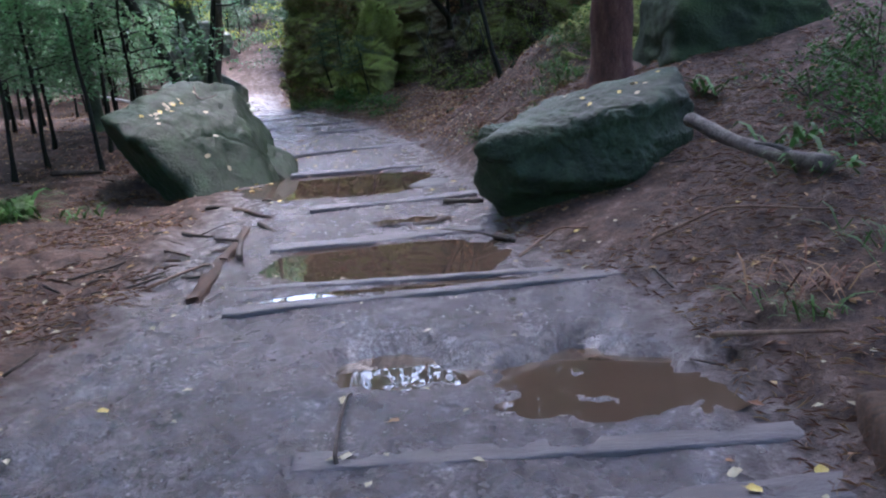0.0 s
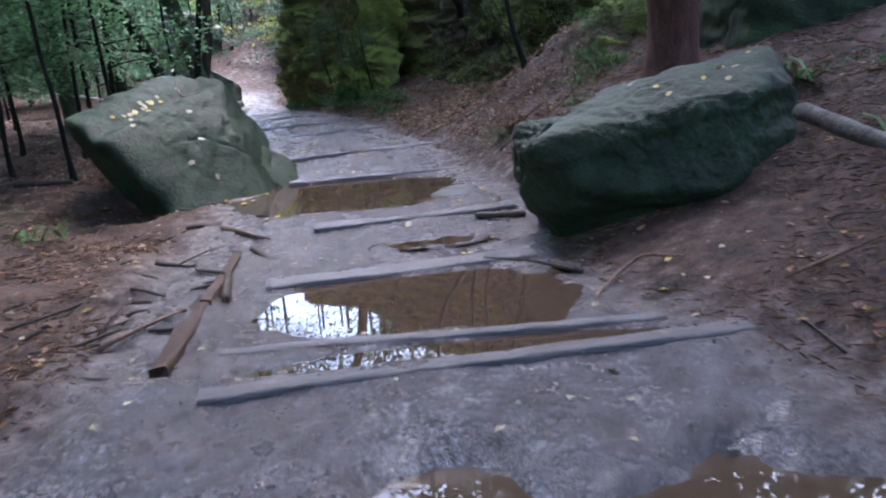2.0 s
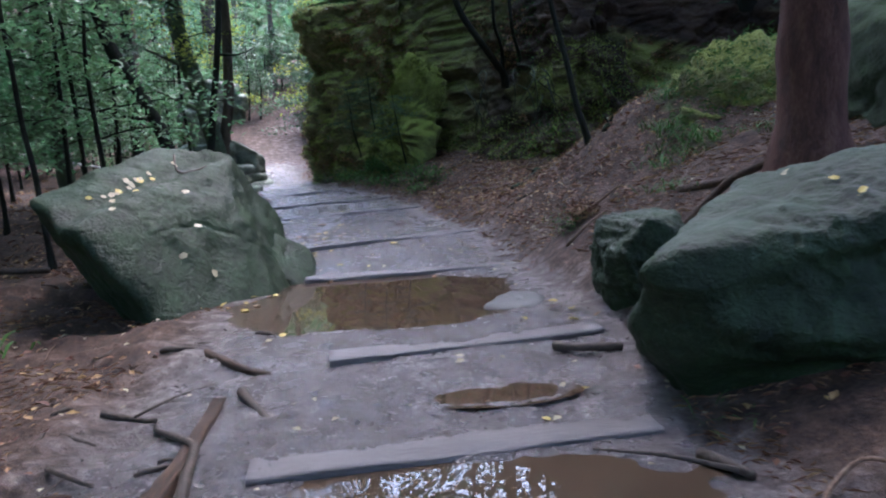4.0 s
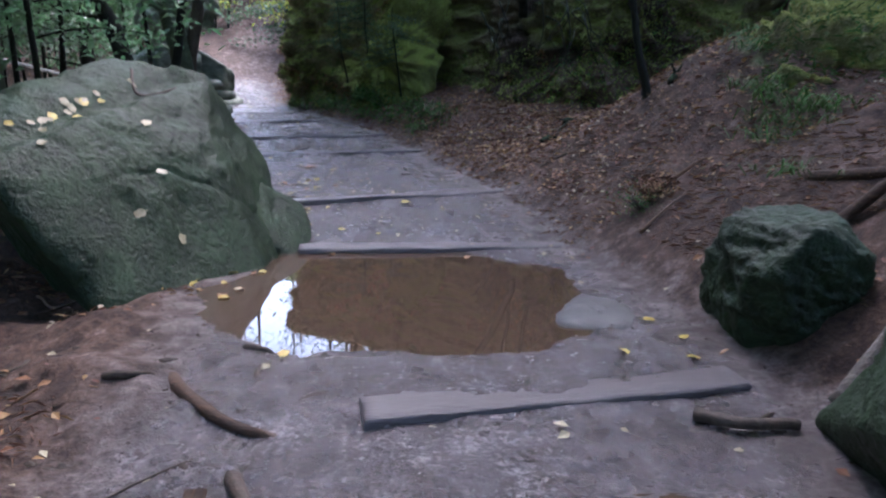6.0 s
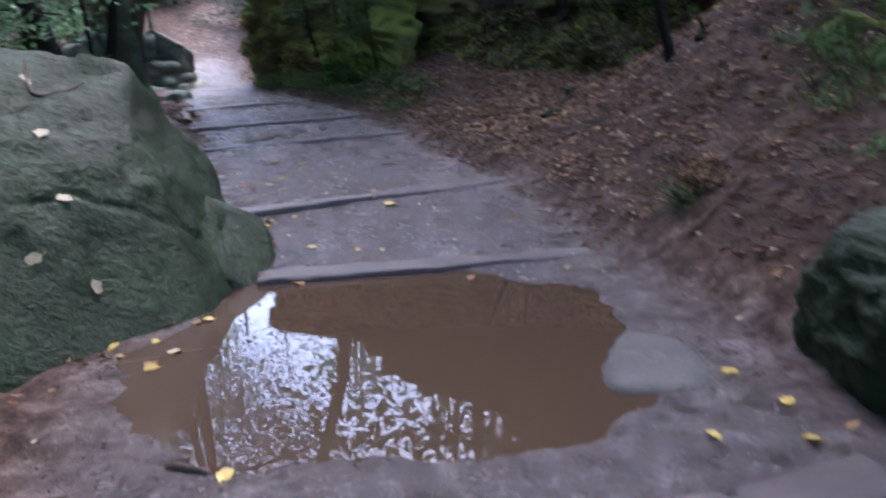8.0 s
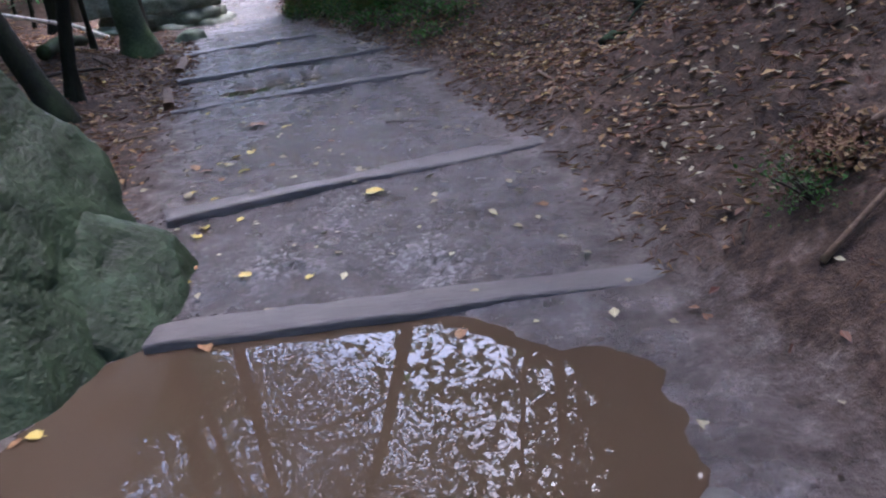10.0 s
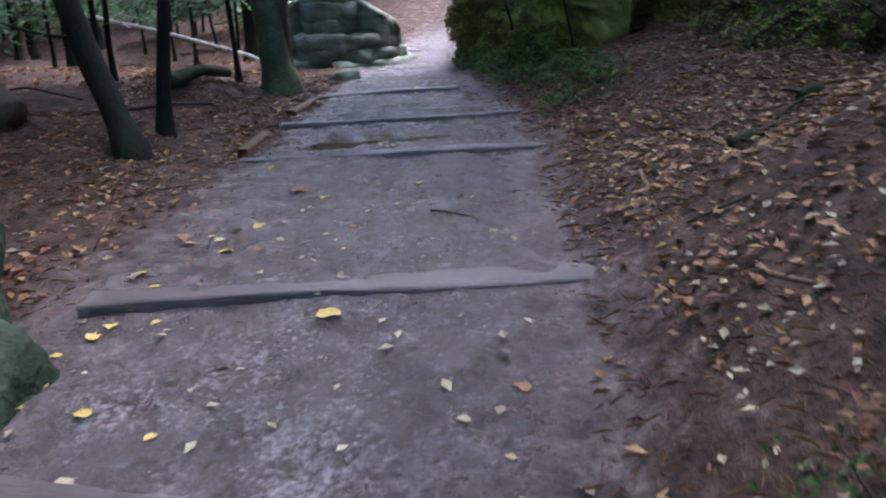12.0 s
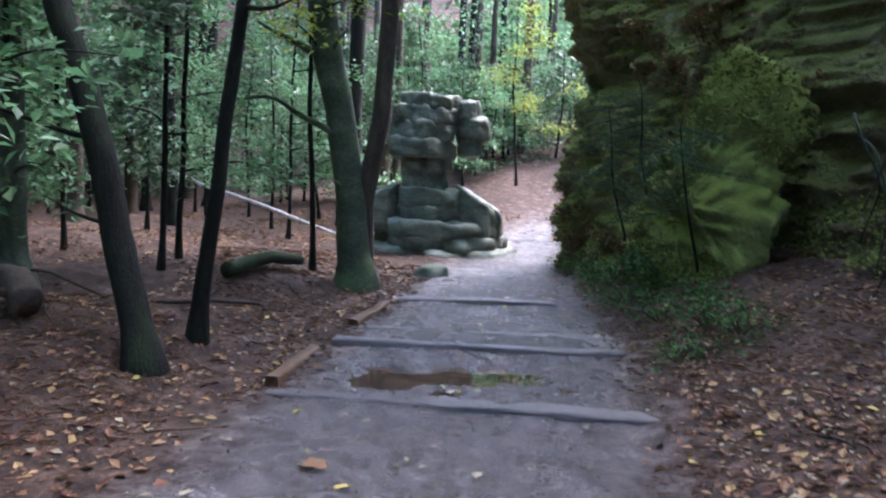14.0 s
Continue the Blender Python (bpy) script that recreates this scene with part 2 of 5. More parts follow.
def ground_material():
    """Wet trodden mud on the path, needles and leaf mould beside it, blended by the ground's own map of where people walk."""
    m = bpy.data.materials.new("forest_ground")
    m.use_nodes = True
    n, lk = m.node_tree.nodes, m.node_tree.links.new
    b = n["Principled BSDF"]
    co = n.new("ShaderNodeTexCoord")

    def tex(scale, detail=6.0, rough=0.6):
        t = n.new("ShaderNodeTexNoise")
        t.inputs["Scale"].default_value, t.inputs["Detail"].default_value, t.inputs["Roughness"].default_value = scale, detail, rough
        lk(co.outputs["Object"], t.inputs["Vector"])
        return t.outputs["Fac"]

    def ramp(fac, stops):
        r = n.new("ShaderNodeValToRGB")
        lk(fac, r.inputs[0])
        el = r.color_ramp.elements
        while len(el) < len(stops):
            el.new(0.5)
        for e, (p, c) in zip(el, stops):
            e.position, e.color = p, (*c, 1)
        return r.outputs[0]

    def mix(fac, a, c):
        x = n.new("ShaderNodeMix")
        x.data_type = "RGBA"
        lk(fac, x.inputs[0])
        lk(a, x.inputs[6])
        lk(c, x.inputs[7])
        return x.outputs[2]

    def span(fac, a, c, lo=0.0, hi=1.0):
        x = n.new("ShaderNodeMapRange")
        lk(fac, x.inputs[0])
        x.inputs[1].default_value, x.inputs[2].default_value, x.inputs[3].default_value, x.inputs[4].default_value = a, c, lo, hi
        return x.outputs[0]

    def calc(op, a, c):
        x = n.new("ShaderNodeMath")
        x.operation = op
        for i, v in enumerate((a, c)):
            if isinstance(v, float):
                x.inputs[i].default_value = v
            else:
                lk(v, x.inputs[i])
        return x.outputs[0]

    trod = n.new("ShaderNodeAttribute")
    trod.attribute_name = "trodden"
    coarse, mid, fine, grit = tex(1.3), tex(7.0), tex(38.0), tex(140.0, 3.0)
    blend = calc("ADD", calc("MULTIPLY", mid, 0.6), calc("MULTIPLY", fine, 0.4))
    mud = ramp(blend, [(0.34, (0.03, 0.021, 0.019)), (0.46, (0.068, 0.053, 0.051)), (0.57, (0.118, 0.1, 0.1)), (0.68, (0.24, 0.212, 0.208))])
    mould = ramp(blend, [(0.36, (0.018, 0.009, 0.007)), (0.47, (0.055, 0.031, 0.021)), (0.57, (0.1, 0.058, 0.039)), (0.67, (0.19, 0.118, 0.08))])
    moss = ramp(blend, [(0.35, (0.02, 0.04, 0.008)), (0.6, (0.07, 0.13, 0.025))])
    edge = span(calc("ADD", trod.outputs["Fac"], calc("MULTIPLY", calc("SUBTRACT", mid, 0.5), 1.5)), 0.1, 1.05)
    mossy = n.new("ShaderNodeAttribute")
    mossy.attribute_name = "mossy"
    green = span(calc("ADD", mossy.outputs["Fac"], calc("SUBTRACT", mid, 0.5)), 0.4, 0.7)
    # pale patches: sandy mud, and the wet mud's sheen put into the colour
    sand = ramp(fine, [(0.35, (0.12, 0.105, 0.105)), (0.65, (0.36, 0.33, 0.33))])
    sandy_sheen = calc("MULTIPLY", span(calc("ADD", calc("MULTIPLY", tex(1.9), 0.65), calc("MULTIPLY", fine, 0.35)), 0.55, 0.63), 0.6)
    damp = ramp(coarse, [(0.4, (0.85, 0.8, 0.8)), (0.6, (1.0, 1.0, 1.0))])
    tone = n.new("ShaderNodeMix")
    tone.data_type, tone.blend_type = "RGBA", "MULTIPLY"
    tone.inputs[0].default_value = 1.0
    lk(mix(sandy_sheen, mud, sand), tone.inputs[6])
    lk(damp, tone.inputs[7])
    lk(mix(edge, mix(green, mould, moss), tone.outputs[2]), b.inputs["Base Color"])
    wet = span(calc("ADD", calc("MULTIPLY", coarse, 0.6), calc("MULTIPLY", mid, 0.4)), 0.36, 0.5, 0.45, 0.09)
    rough = n.new("ShaderNodeMix")
    lk(edge, rough.inputs[0])
    rough.inputs[2].default_value = 0.85
    lk(wet, rough.inputs[3])
    lk(rough.outputs[0], b.inputs["Roughness"])
    gloss = n.new("ShaderNodeMix")
    lk(edge, gloss.inputs[0])
    gloss.inputs[2].default_value, gloss.inputs[3].default_value = 0.36, 0.95
    lk(gloss.outputs[0], b.inputs["Specular IOR Level"])
    bp = n.new("ShaderNodeBump")
    bp.inputs["Strength"].default_value, bp.inputs["Distance"].default_value = 0.9, 0.05
    lk(calc("ADD", blend, calc("MULTIPLY", grit, 0.25)), bp.inputs["Height"])
    lk(bp.outputs[0], b.inputs["Normal"])
    return m


GROUND = ground_material()

# ---- helpers of this scene ----
RNG = np.random.default_rng(7)


def hash2(i, j, seed):
    v = np.sin(i * 127.1 + j * 311.7 + seed * 74.7) * 43758.5453
    return v - np.floor(v)


def vnoise(x, y, seed=0):
    i, j = np.floor(x), np.floor(y)
    u, v = x - i, y - j
    u, v = u * u * (3 - 2 * u), v * v * (3 - 2 * v)
    a, b, c, d = hash2(i, j, seed), hash2(i + 1, j, seed), hash2(i, j + 1, seed), hash2(i + 1, j + 1, seed)
    return (a + (b - a) * u) * (1 - v) + (c + (d - c) * u) * v - 0.5


def fbm(x, y, octaves=4, seed=0):
    return sum(vnoise(x * 2**o, y * 2**o, seed + o) / 2**o for o in range(octaves))


def fbm3(p, scale, octaves=4, seed=0):
    q = p * scale
    return (fbm(q[..., 0] + 0.37 * q[..., 2], q[..., 1] - 0.61 * q[..., 2], octaves, seed) + fbm(q[..., 1] + 5.2, q[..., 2] + 0.3 * q[..., 0], octaves, seed + 9)
            + fbm(q[..., 2] - 3.1, q[..., 0] + 0.5 * q[..., 1], octaves, seed + 17)) / 1.7


def smooth(a, b, v):
    t = np.clip((v - a) / (b - a), 0, 1)
    return t * t * (3 - 2 * t)


def mesh_of(name, verts, faces, mat, soft=True):
    me = bpy.data.meshes.new(name)
    me.from_pydata(np.asarray(verts).tolist(), [], np.asarray(faces).tolist() if not isinstance(faces, list) else faces)
    me.materials.append(mat)
    if soft:
        me.shade_smooth()
    me.update()
    return me


def thing(name, verts, faces, mat, label, category, group="", kind="", soft=True):
    return tagged(new(name, mesh_of(name, verts, faces, mat, soft)), label, category, group, kind)


def holder(name, place, label, category, group="", kind=""):
    ob = new(name)
    ob.location = place
    ob.empty_display_size = 0.1
    return tagged(ob, label, category, group, kind)


def part(name, verts, faces, mat, parent, label="", soft=True, kind=""):
    """One mesh under a thing; verts in the thing's own space."""
    ob = new(name, mesh_of(name, verts, faces, mat, soft))
    ob.parent = parent
    return tagged(ob, label, kind=kind)


def quads(nu, nv, wrap=False):
    """Faces of a grid of nu rows and nv columns."""
    i, j = np.meshgrid(np.arange(nu - 1), np.arange(nv if wrap else nv - 1), indexing="ij")
    k = (j + 1) % nv
    return np.stack([i * nv + j, i * nv + k, (i + 1) * nv + k, (i + 1) * nv + j], -1).reshape(-1, 4)


def tube(points, radii, sides=10, rough=0.08, seed=0, step=0.12, ripple=0.0):
    """A tapered, slightly uneven tube along a smoothed line of points, closed at both ends."""
    P, R = np.asarray(points, float), np.asarray(radii, float)
    d = np.concatenate([[0], np.cumsum(np.linalg.norm(np.diff(P, axis=0), axis=1))])
    n = max(3, int(d[-1] / step) + 1)
    t = np.linspace(0, d[-1], n)
    C = np.stack([np.interp(t, d, P[:, i]) for i in range(3)], -1)
    r = np.interp(t, d, R)
    for _ in range(2 if len(P) > 2 else 0):
        C[1:-1] = (C[:-2] + 2 * C[1:-1] + C[2:]) / 4
    if ripple:
        C[1:-1] += (np.stack([vnoise(t * 1.7, t * 0 + k, seed) for k in range(3)], -1) * ripple)[1:-1]
    T = np.gradient(C, axis=0)
    T /= np.linalg.norm(T, axis=1, keepdims=True) + 1e-9
    ref = np.array([1.0, 0, 0]) if abs(T[0, 0]) < 0.8 else np.array([0, 1.0, 0])
    U = np.cross(T, ref)
    U /= np.linalg.norm(U, axis=1, keepdims=True)
    W = np.cross(T, U)
    a = np.linspace(0, 2 * np.pi, sides, endpoint=False)
    rr = r[:, None] * (1 + rough * 2 * vnoise(t[:, None] * 3 + seed, (np.cos(a) * 1.3)[None] + 2 + 0 * t[:, None], seed) + rough * vnoise(t[:, None] * 9, (np.sin(a) * 2)[None], seed + 3))
    V = C[:, None] + rr[..., None] * (np.cos(a)[None, :, None] * U[:, None] + np.sin(a)[None, :, None] * W[:, None])
    F = quads(n, sides, True).tolist()
    F += [list(range(sides))[::-1], [(n - 1) * sides + j for j in range(sides)]]
    return V.reshape(-1, 3), F


def merge(pieces):
    V, F, k = [], [], 0
    for v, f in pieces:
        V.append(np.asarray(v))
        F += [[i + k for i in q] for q in (f if isinstance(f, list) else f.tolist())]
        k += len(v)
    return np.concatenate(V), F


def leaf_mesh(P, size, rng, tilt=0.5, slim=0.5, heading=None):
    """A folded diamond leaf at each point."""
    n = len(P)
    yaw = rng.uniform(0, 2 * np.pi, n) if heading is None else heading + rng.normal(0, 0.5, n)
    d = np.stack([np.cos(yaw), np.sin(yaw), rng.normal(-0.1, tilt, n)], -1)
    d /= np.linalg.norm(d, axis=1, keepdims=True)
    up = np.stack([rng.normal(0, tilt, n), rng.normal(0, tilt, n), np.ones(n)], -1)
    s = np.cross(d, up)
    s /= np.linalg.norm(s, axis=1, keepdims=True)
    nn = np.cross(s, d)
    L = (size * rng.uniform(0.6, 1.3, n))[:, None]
    mid = P + d * L * 0.45
    V = np.stack([P, mid + s * L * slim * 0.5 + nn * L * 0.1, P + d * L, mid - s * L * slim * 0.5 + nn * L * 0.1], 1).reshape(-1, 3)
    k = np.arange(n)[:, None] * 4
    return V, np.concatenate([k + [0, 1, 2], k + [0, 2, 3]]).reshape(-1, 3)


# ---- the ground ----
CY = [-40, 0, 4.1, 5.8, 7.2, 9.24, 10.86, 13.04, 14.42, 16.37, 18.49, 21.69, 26.91, 35.6, 400.0]
CX = [1.5, 0.2, 0.0, -0.62, -0.66, -1.26, -1.64, -2.55, -3.13, -4.14, -5.29, -6.4, -7.43, -8.47, -40.0]
KY = [0, 2.4, 4.1, 5.7, 7.1, 9.8, 11.4, 13.7, 15.0, 16.4, 20]
KX = [0.08, 0.08, 0.18, 0.25, 0.29, 0.26, 0.54, 0.47, 0.54, 0.64, 0.7]
# planks: left end, right end, top, ground before it, depth
PLANKS = [
    (0.5, 2.06, 1.6, 2.19, 0.03, -0.02, 0.16), (-0.5, 2.42, 1.55, 2.56, 0.06, 0.02, 0.13), (-1.25, 3.88, 1.25, 4.33, 0.225, 0.12, 0.12),
    (-1.34, 4.43, 0.75, 4.58, 0.195, 0.165, 0.08), (-1.42, 5.47, 0.25, 5.89, 0.205, 0.16, 0.2), (-1.4, 6.84, 0.18, 7.31, 0.27, 0.19, 0.2),
    (-2.2, 9.28, -0.06, 9.68, 0.302, 0.285, 0.18), (-2.55, 10.26, -0.64, 11.21, 0.455, 0.395, 0.19),
    (-3.57, 12.54, -1.5, 13.5, 0.557, 0.501, 0.19), (-3.95, 13.54, -2.17, 14.54, 0.641, 0.585, 0.16), (-4.07, 13.9, -2.32, 14.86, 0.661, 0.647, 0.15),
    (-4.5, 14.97, -3.25, 15.75, 0.719, 0.682, 0.15), (-5.3, 16.87, -4.3, 17.66, 0.754, 0.726, 0.15), (-6.7, 21.17, -6.09, 21.82, 0.811, 0.765, 0.15),
]
SS, SZ = [-400.0, 0.0], [-0.05, -0.06]
for x0, y0, x1, y1, top, before, depth in PLANKS:
    xm, ym = (x0 + x1) / 2, (y0 + y1) / 2
    s = ym - np.interp(ym, KY, KX) * (xm - np.interp(ym, CY, CX))
    SS += [s - 0.02, s + depth * 0.7]
    SZ += [max(before + 0.012, top - 0.03), top - 0.008]
SS += [24.3, 30.4, 53.0, 98.0, 380.0]
SZ += [1.2, 3.0, 11.9, 25.0, 56.0]
# puddles: centre, half sizes, turn, water level, unevenness
PUDDLES = [(-0.42, 5.15, 0.92, 0.52, 8, 0.175, 0.36), (-1.42, 8.48, 1.06, 1.0, 12, 0.27, 0.2), (0.8, 3.2, 0.44, 0.32, 5, 0.047, 1.3),
           (-0.42, 6.33, 0.3, 0.13, 10, 0.222, 0.5), (-3.01, 13.41, 0.65, 0.22, 26, 0.554, 1.3), (-0.2, 4.36, 0.95, 0.12, 8, 0.17, 0.4), (-0.15, 3.3, 0.3, 0.22, 5, 0.056, 0.9)]


def pool(x, y, p):
    cx, cy, a, b, turn, level, wild = p
    c, s = math.cos(radians(turn)), math.sin(radians(turn))
    u, v = (x - cx) * c + (y - cy) * s, -(x - cx) * s + (y - cy) * c
    return 1 - ((np.abs(u) / a) ** 2.6 + (np.abs(v) / b) ** 2.6) ** (1 / 2.6) + wild * fbm(x * 4.3, y * 4.3, 4, 31)


def terrain(x, y):
    """Height of the ground, and how far it is trodden bare."""
    x, y = np.asarray(x, float), np.asarray(y, float)
    xc, k = np.interp(y, CY, CX), np.interp(y, KY, KX)
    d = x - xc
    near = np.exp(-((d / 2.5) ** 2))
    s = y - k * np.clip(d, -1.6, 1.6) * near
    z = np.interp(s, SS, SZ)
    w = np.interp(y, [0, 3.5, 5, 8, 12, 15, 20, 30], [1.45, 1.3, 1.05, 1.1, 1.05, 1.0, 0.65, 1.0])
    wl = np.interp(y, [0, 3.5, 6, 8, 12, 15, 20, 30], [2.3, 1.95, 1.6, 1.65, 1.4, 1.2, 0.9, 1.0])
    r, l = np.maximum(d - w, 0), np.maximum(-d - wl, 0)
    steep = np.interp(y, [-10, 0, 2.5, 4.5, 5.8, 8, 10.5, 11.5, 13, 16, 19, 24, 30], [0.3, 0.5, 0.65, 0.65, 0.6, 1.0, 0.95, 0.8, 0.42, 0.4, 0.6, 1.0, 0.6])
    z = z + steep * (0.6 * r - 0.24 * np.clip(r - 1.4, 0, 0.6) - 0.36 * np.clip(r - 2.0, 0, 2.5) + 0.45 * np.clip(r - 4.5, 0, 9) - 0.7 * np.clip(r - 13.5, 0, 60))
    z = z + 0.55 * np.exp(-(((x - 1.5) / 1.1) ** 2 + ((y - 11.6) / 1.2) ** 2)) - 0.1 * np.exp(-((l - 1.2) ** 2)) * (y < 9) * smooth(0, 0.8, l)
    z = z + 0.03 * np.minimum(l, 6) + 0.24 * smooth(10.5, 12.5, y) * (1 - smooth(14, 17, y)) * smooth(0.2, 1.4, l) + 0.36 * np.clip(l - 10, 0, 70)
    off = smooth(0, 1.0, r + l)
    z = z + (0.022 * fbm(x * 5, y * 5, 3, 3) + 0.013 * np.abs(vnoise(x * 9, y * 9, 6))) * (1 - off) + off * (0.12 * fbm(x * 0.9, y * 0.9, 4, 5) + 0.05 * fbm(x * 4, y * 4, 3, 8))
    z = z + 0.075 * fbm(x * 3.2, y * 3.2, 4, 14) * smooth(-0.8, -1.6, d) * (1 - smooth(10, 12, y)) + 1.2 * fbm(x * 0.06, y * 0.06, 3, 12) * smooth(6, 30, r + l)
    for p in PUDDLES:
        f = pool(x, y, p)
        target = p[5] - np.clip(0.1 * f, -0.014, 0.045)
        z = z + (target - z) * smooth(-0.5, -0.04, f)
    trodden = (1 - smooth(-0.4, 0.5, np.maximum(d - w + 0.1, -d - wl + 0.3 * smooth(7, 10, y)))) * (1 - 0.8 * smooth(21.5, 24.5, y))
    return z, trodden


def at(x, y):
    return float(terrain(x, y)[0])


def graded(lo, hi, step, far, growth=1.25):
    mid = np.arange(lo, hi + step / 2, step)
    out, g, v = [], step, hi
    while v < far:
        g = min(g * growth, 30)
        v += g
        out.append(v)
    low, g, v = [], step, lo
    while v > -far:
        g = min(g * growth, 30)
        v -= g
        low.append(v)
    return np.concatenate([low[::-1], mid, out])


gx, gy = graded(-5.2, 2.6, 0.05, 300), graded(1.6, 17.5, 0.05, 300)
GX, GY = np.meshgrid(gx, gy)
GZ, TROD = terrain(GX, GY)
ground = thing("ground", np.stack([GX, GY, GZ], -1).reshape(-1, 3), quads(len(gy), len(gx)), GROUND, "wet trodden mud path between banks of brown leaf mould", "ground", kind="structure")
att = ground.data.attributes.new("trodden", "FLOAT", "POINT")
att.data.foreach_set("value", TROD.ravel().astype(np.float32))
xcg = np.interp(GY, CY, CX)
MOSSY = smooth(9, 11, GY) * smooth(2.2, 3.5, GX - xcg) * smooth(0.05, 0.3, fbm(GX * 0.6, GY * 0.6, 3, 44)) * 0.8
att = ground.data.attributes.new("mossy", "FLOAT", "POINT")
att.data.foreach_set("value", MOSSY.ravel().astype(np.float32))

for i, p in enumerate(PUDDLES):
    a = np.linspace(0, 2 * np.pi, 49)[:-1]
    c, s = math.cos(radians(p[4])), math.sin(radians(p[4]))
    gr = (1.3, 1.14, 1.7, 1.3, 1.7, 1.08, 1.5)[i]
    u, v = np.cos(a) * p[2] * gr, np.sin(a) * p[3] * gr
    ring = np.stack([p[0] + u * c - v * s, p[1] + u * s + v * c, np.full(48, p[5])], -1)
    thing("water", ring, [list(range(48))], water_mat, "still brown puddle reflecting the sky on the muddy path", "puddle", "puddles on the path", "structure", soft=False)


# ---- wooden steps ----
def beam(x0, y0, x1, y1, top, depth, height, seed, mat, name, label, category, group, kind=""):
    """A worn timber with rounded, uneven edges; the front edge runs from the first to the second end."""
    L = math.hypot(x1 - x0, y1 - y0)
    n = max(8, int(L / 0.06))
    prof = np.array([(0, -height), (0, -0.014), (0.003, -0.004), (0.012, 0), (depth * 0.5, 0.001), (depth - 0.012, 0), (depth - 0.003, -0.006), (depth, -height)])
    t = np.linspace(0, L, n)
    V = np.zeros((n, len(prof), 3))
    V[..., 0] = t[:, None]
    V[..., 1] = prof[None, :, 0] + 0.026 * vnoise(t[:, None] * 2.1, prof[None, :, 0] * 3 + seed, seed) + 0.016 * vnoise(t[:, None] * 8, prof[None, :, 1] * 30, seed)
    V[..., 2] = prof[None, :, 1] + 0.02 * vnoise(t[:, None] * 1.3, prof[None, :, 0] * 6, seed + 4) + 0.01 * vnoise(t[:, None] * 9, prof[None, :, 0] * 30, seed + 5)
    V[0, :, 0] += 0.02 * vnoise(prof[:, 0] * 40, prof[:, 1] * 30, seed)
    m = len(prof)
    F = quads(n, m).tolist() + [list(range(m)), [(n - 1) * m + j for j in range(m)][::-1]]
    ob = thing(name, V.reshape(-1, 3), F, mat, label, category, group, kind)
    ob.matrix_basis = Matrix.Translation((x0, y0, top)) @ Matrix.Rotation(math.atan2(y1 - y0, x1 - x0), 4, "Z")
    return ob


for i, (x0, y0, x1, y1, top, before, depth) in enumerate(PLANKS):
    beam(x0, y0, x1, y1, top, depth, 0.14, i, PLANK, "step_plank", "wet grey weathered timber plank set across the muddy path", "step", "wooden steps of the path")


# ---- rocks ----
def sphere_dirs(n):
    bm = bmesh.new()
    bmesh.ops.create_icosphere(bm, subdivisions=n, radius=1)
    V, F = np.array([v.co for v in bm.verts]), [[v.index for v in f.verts] for f in bm.faces]
    bm.free()
    return V, F


SPHERE = sphere_dirs(6)
SPHERE_SMALL = sphere_dirs(4)


def boulder(planes, edge=22.0, lump=0.03, fine=0.012, seed=0, dirs=None, rim=None):
    """A rock bounded by planes (normal, distance), its edges worn round, with lumps, pits and cracks."""
    D, F = dirs or SPHERE
    N = np.array([p[:3] for p in planes], float)
    H = np.array([p[3] for p in planes], float) / np.linalg.norm(N, axis=1)
    N /= np.linalg.norm(N, axis=1, keepdims=True)
    inv = np.maximum(D @ N.T, 1e-3) / H
    r = 1 / ((inv**edge).sum(1) ** (1 / edge))
    V = D * r[:, None]
    size = np.median(r)
    crack = np.abs(fbm3(V, 1.1 / size, 3, seed + 40))
    ridge = 0.25 - np.abs(fbm3(V * np.array([1, 1, 1.8]), 1.7 / size, 4, seed + 60))
    out = lump * size * (1.2 * fbm3(V, 1.3 / size, 4, seed) + 1.6 * ridge) + fine * size * 2 * fbm3(V, 7 / size, 4, seed + 5) - 0.03 * size * np.exp(-((crack / 0.018) ** 2))
    if rim:
        n = np.array(rim[:3]) / np.linalg.norm(rim[:3])
        under = rim[3] - V @ n + 0.09 * fbm3(V, 2.2 / size, 4, seed + 71)
        out -= size * (0.07 * smooth(0.13, 0.17, under) - 0.05 * smooth(0.3, 0.42, under) + 0.06 * smooth(0.5, 0.6, under))
    return V + D * out[:, None], F


LEFT = [(0.01, -0.3, 0.95, 0.67), (-0.66, 0.07, 0.75, 0.88), (-0.85, -0.33, -0.4, 0.85), (0.19, -0.29, 0.94, 0.6), (-0.26, 0.91, 0.33, 0.72),
        (0.56, -0.38, 0.74, 0.49), (0.88, 0.0, 0.47, 0.59), (0.68, -0.47, 0.56, 0.51), (0.48, 0.87, -0.12, 1.06), (0.27, -0.95, 0.15, 1.1), (0, 0, -1, 0.8), (-0.69, -0.05, -0.72, 0.66), (-0.62, -0.62, -0.48, 0.82)]
V, F = boulder(LEFT, 40, 0.026, 0.022, 3)
hollow = np.exp(-(((V[:, 0] + 0.25 - 0.35 * (V[:, 1] + 0.6)) / 0.13) ** 2)) * smooth(-0.1, 0.3, V[:, 2]) * (V[:, 1] < 0.5)
V[:, 2] -= 0.1 * hollow
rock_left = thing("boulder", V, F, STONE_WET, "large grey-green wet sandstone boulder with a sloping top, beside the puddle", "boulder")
rock_left.location = (-3.26, 9.21, 0.74)
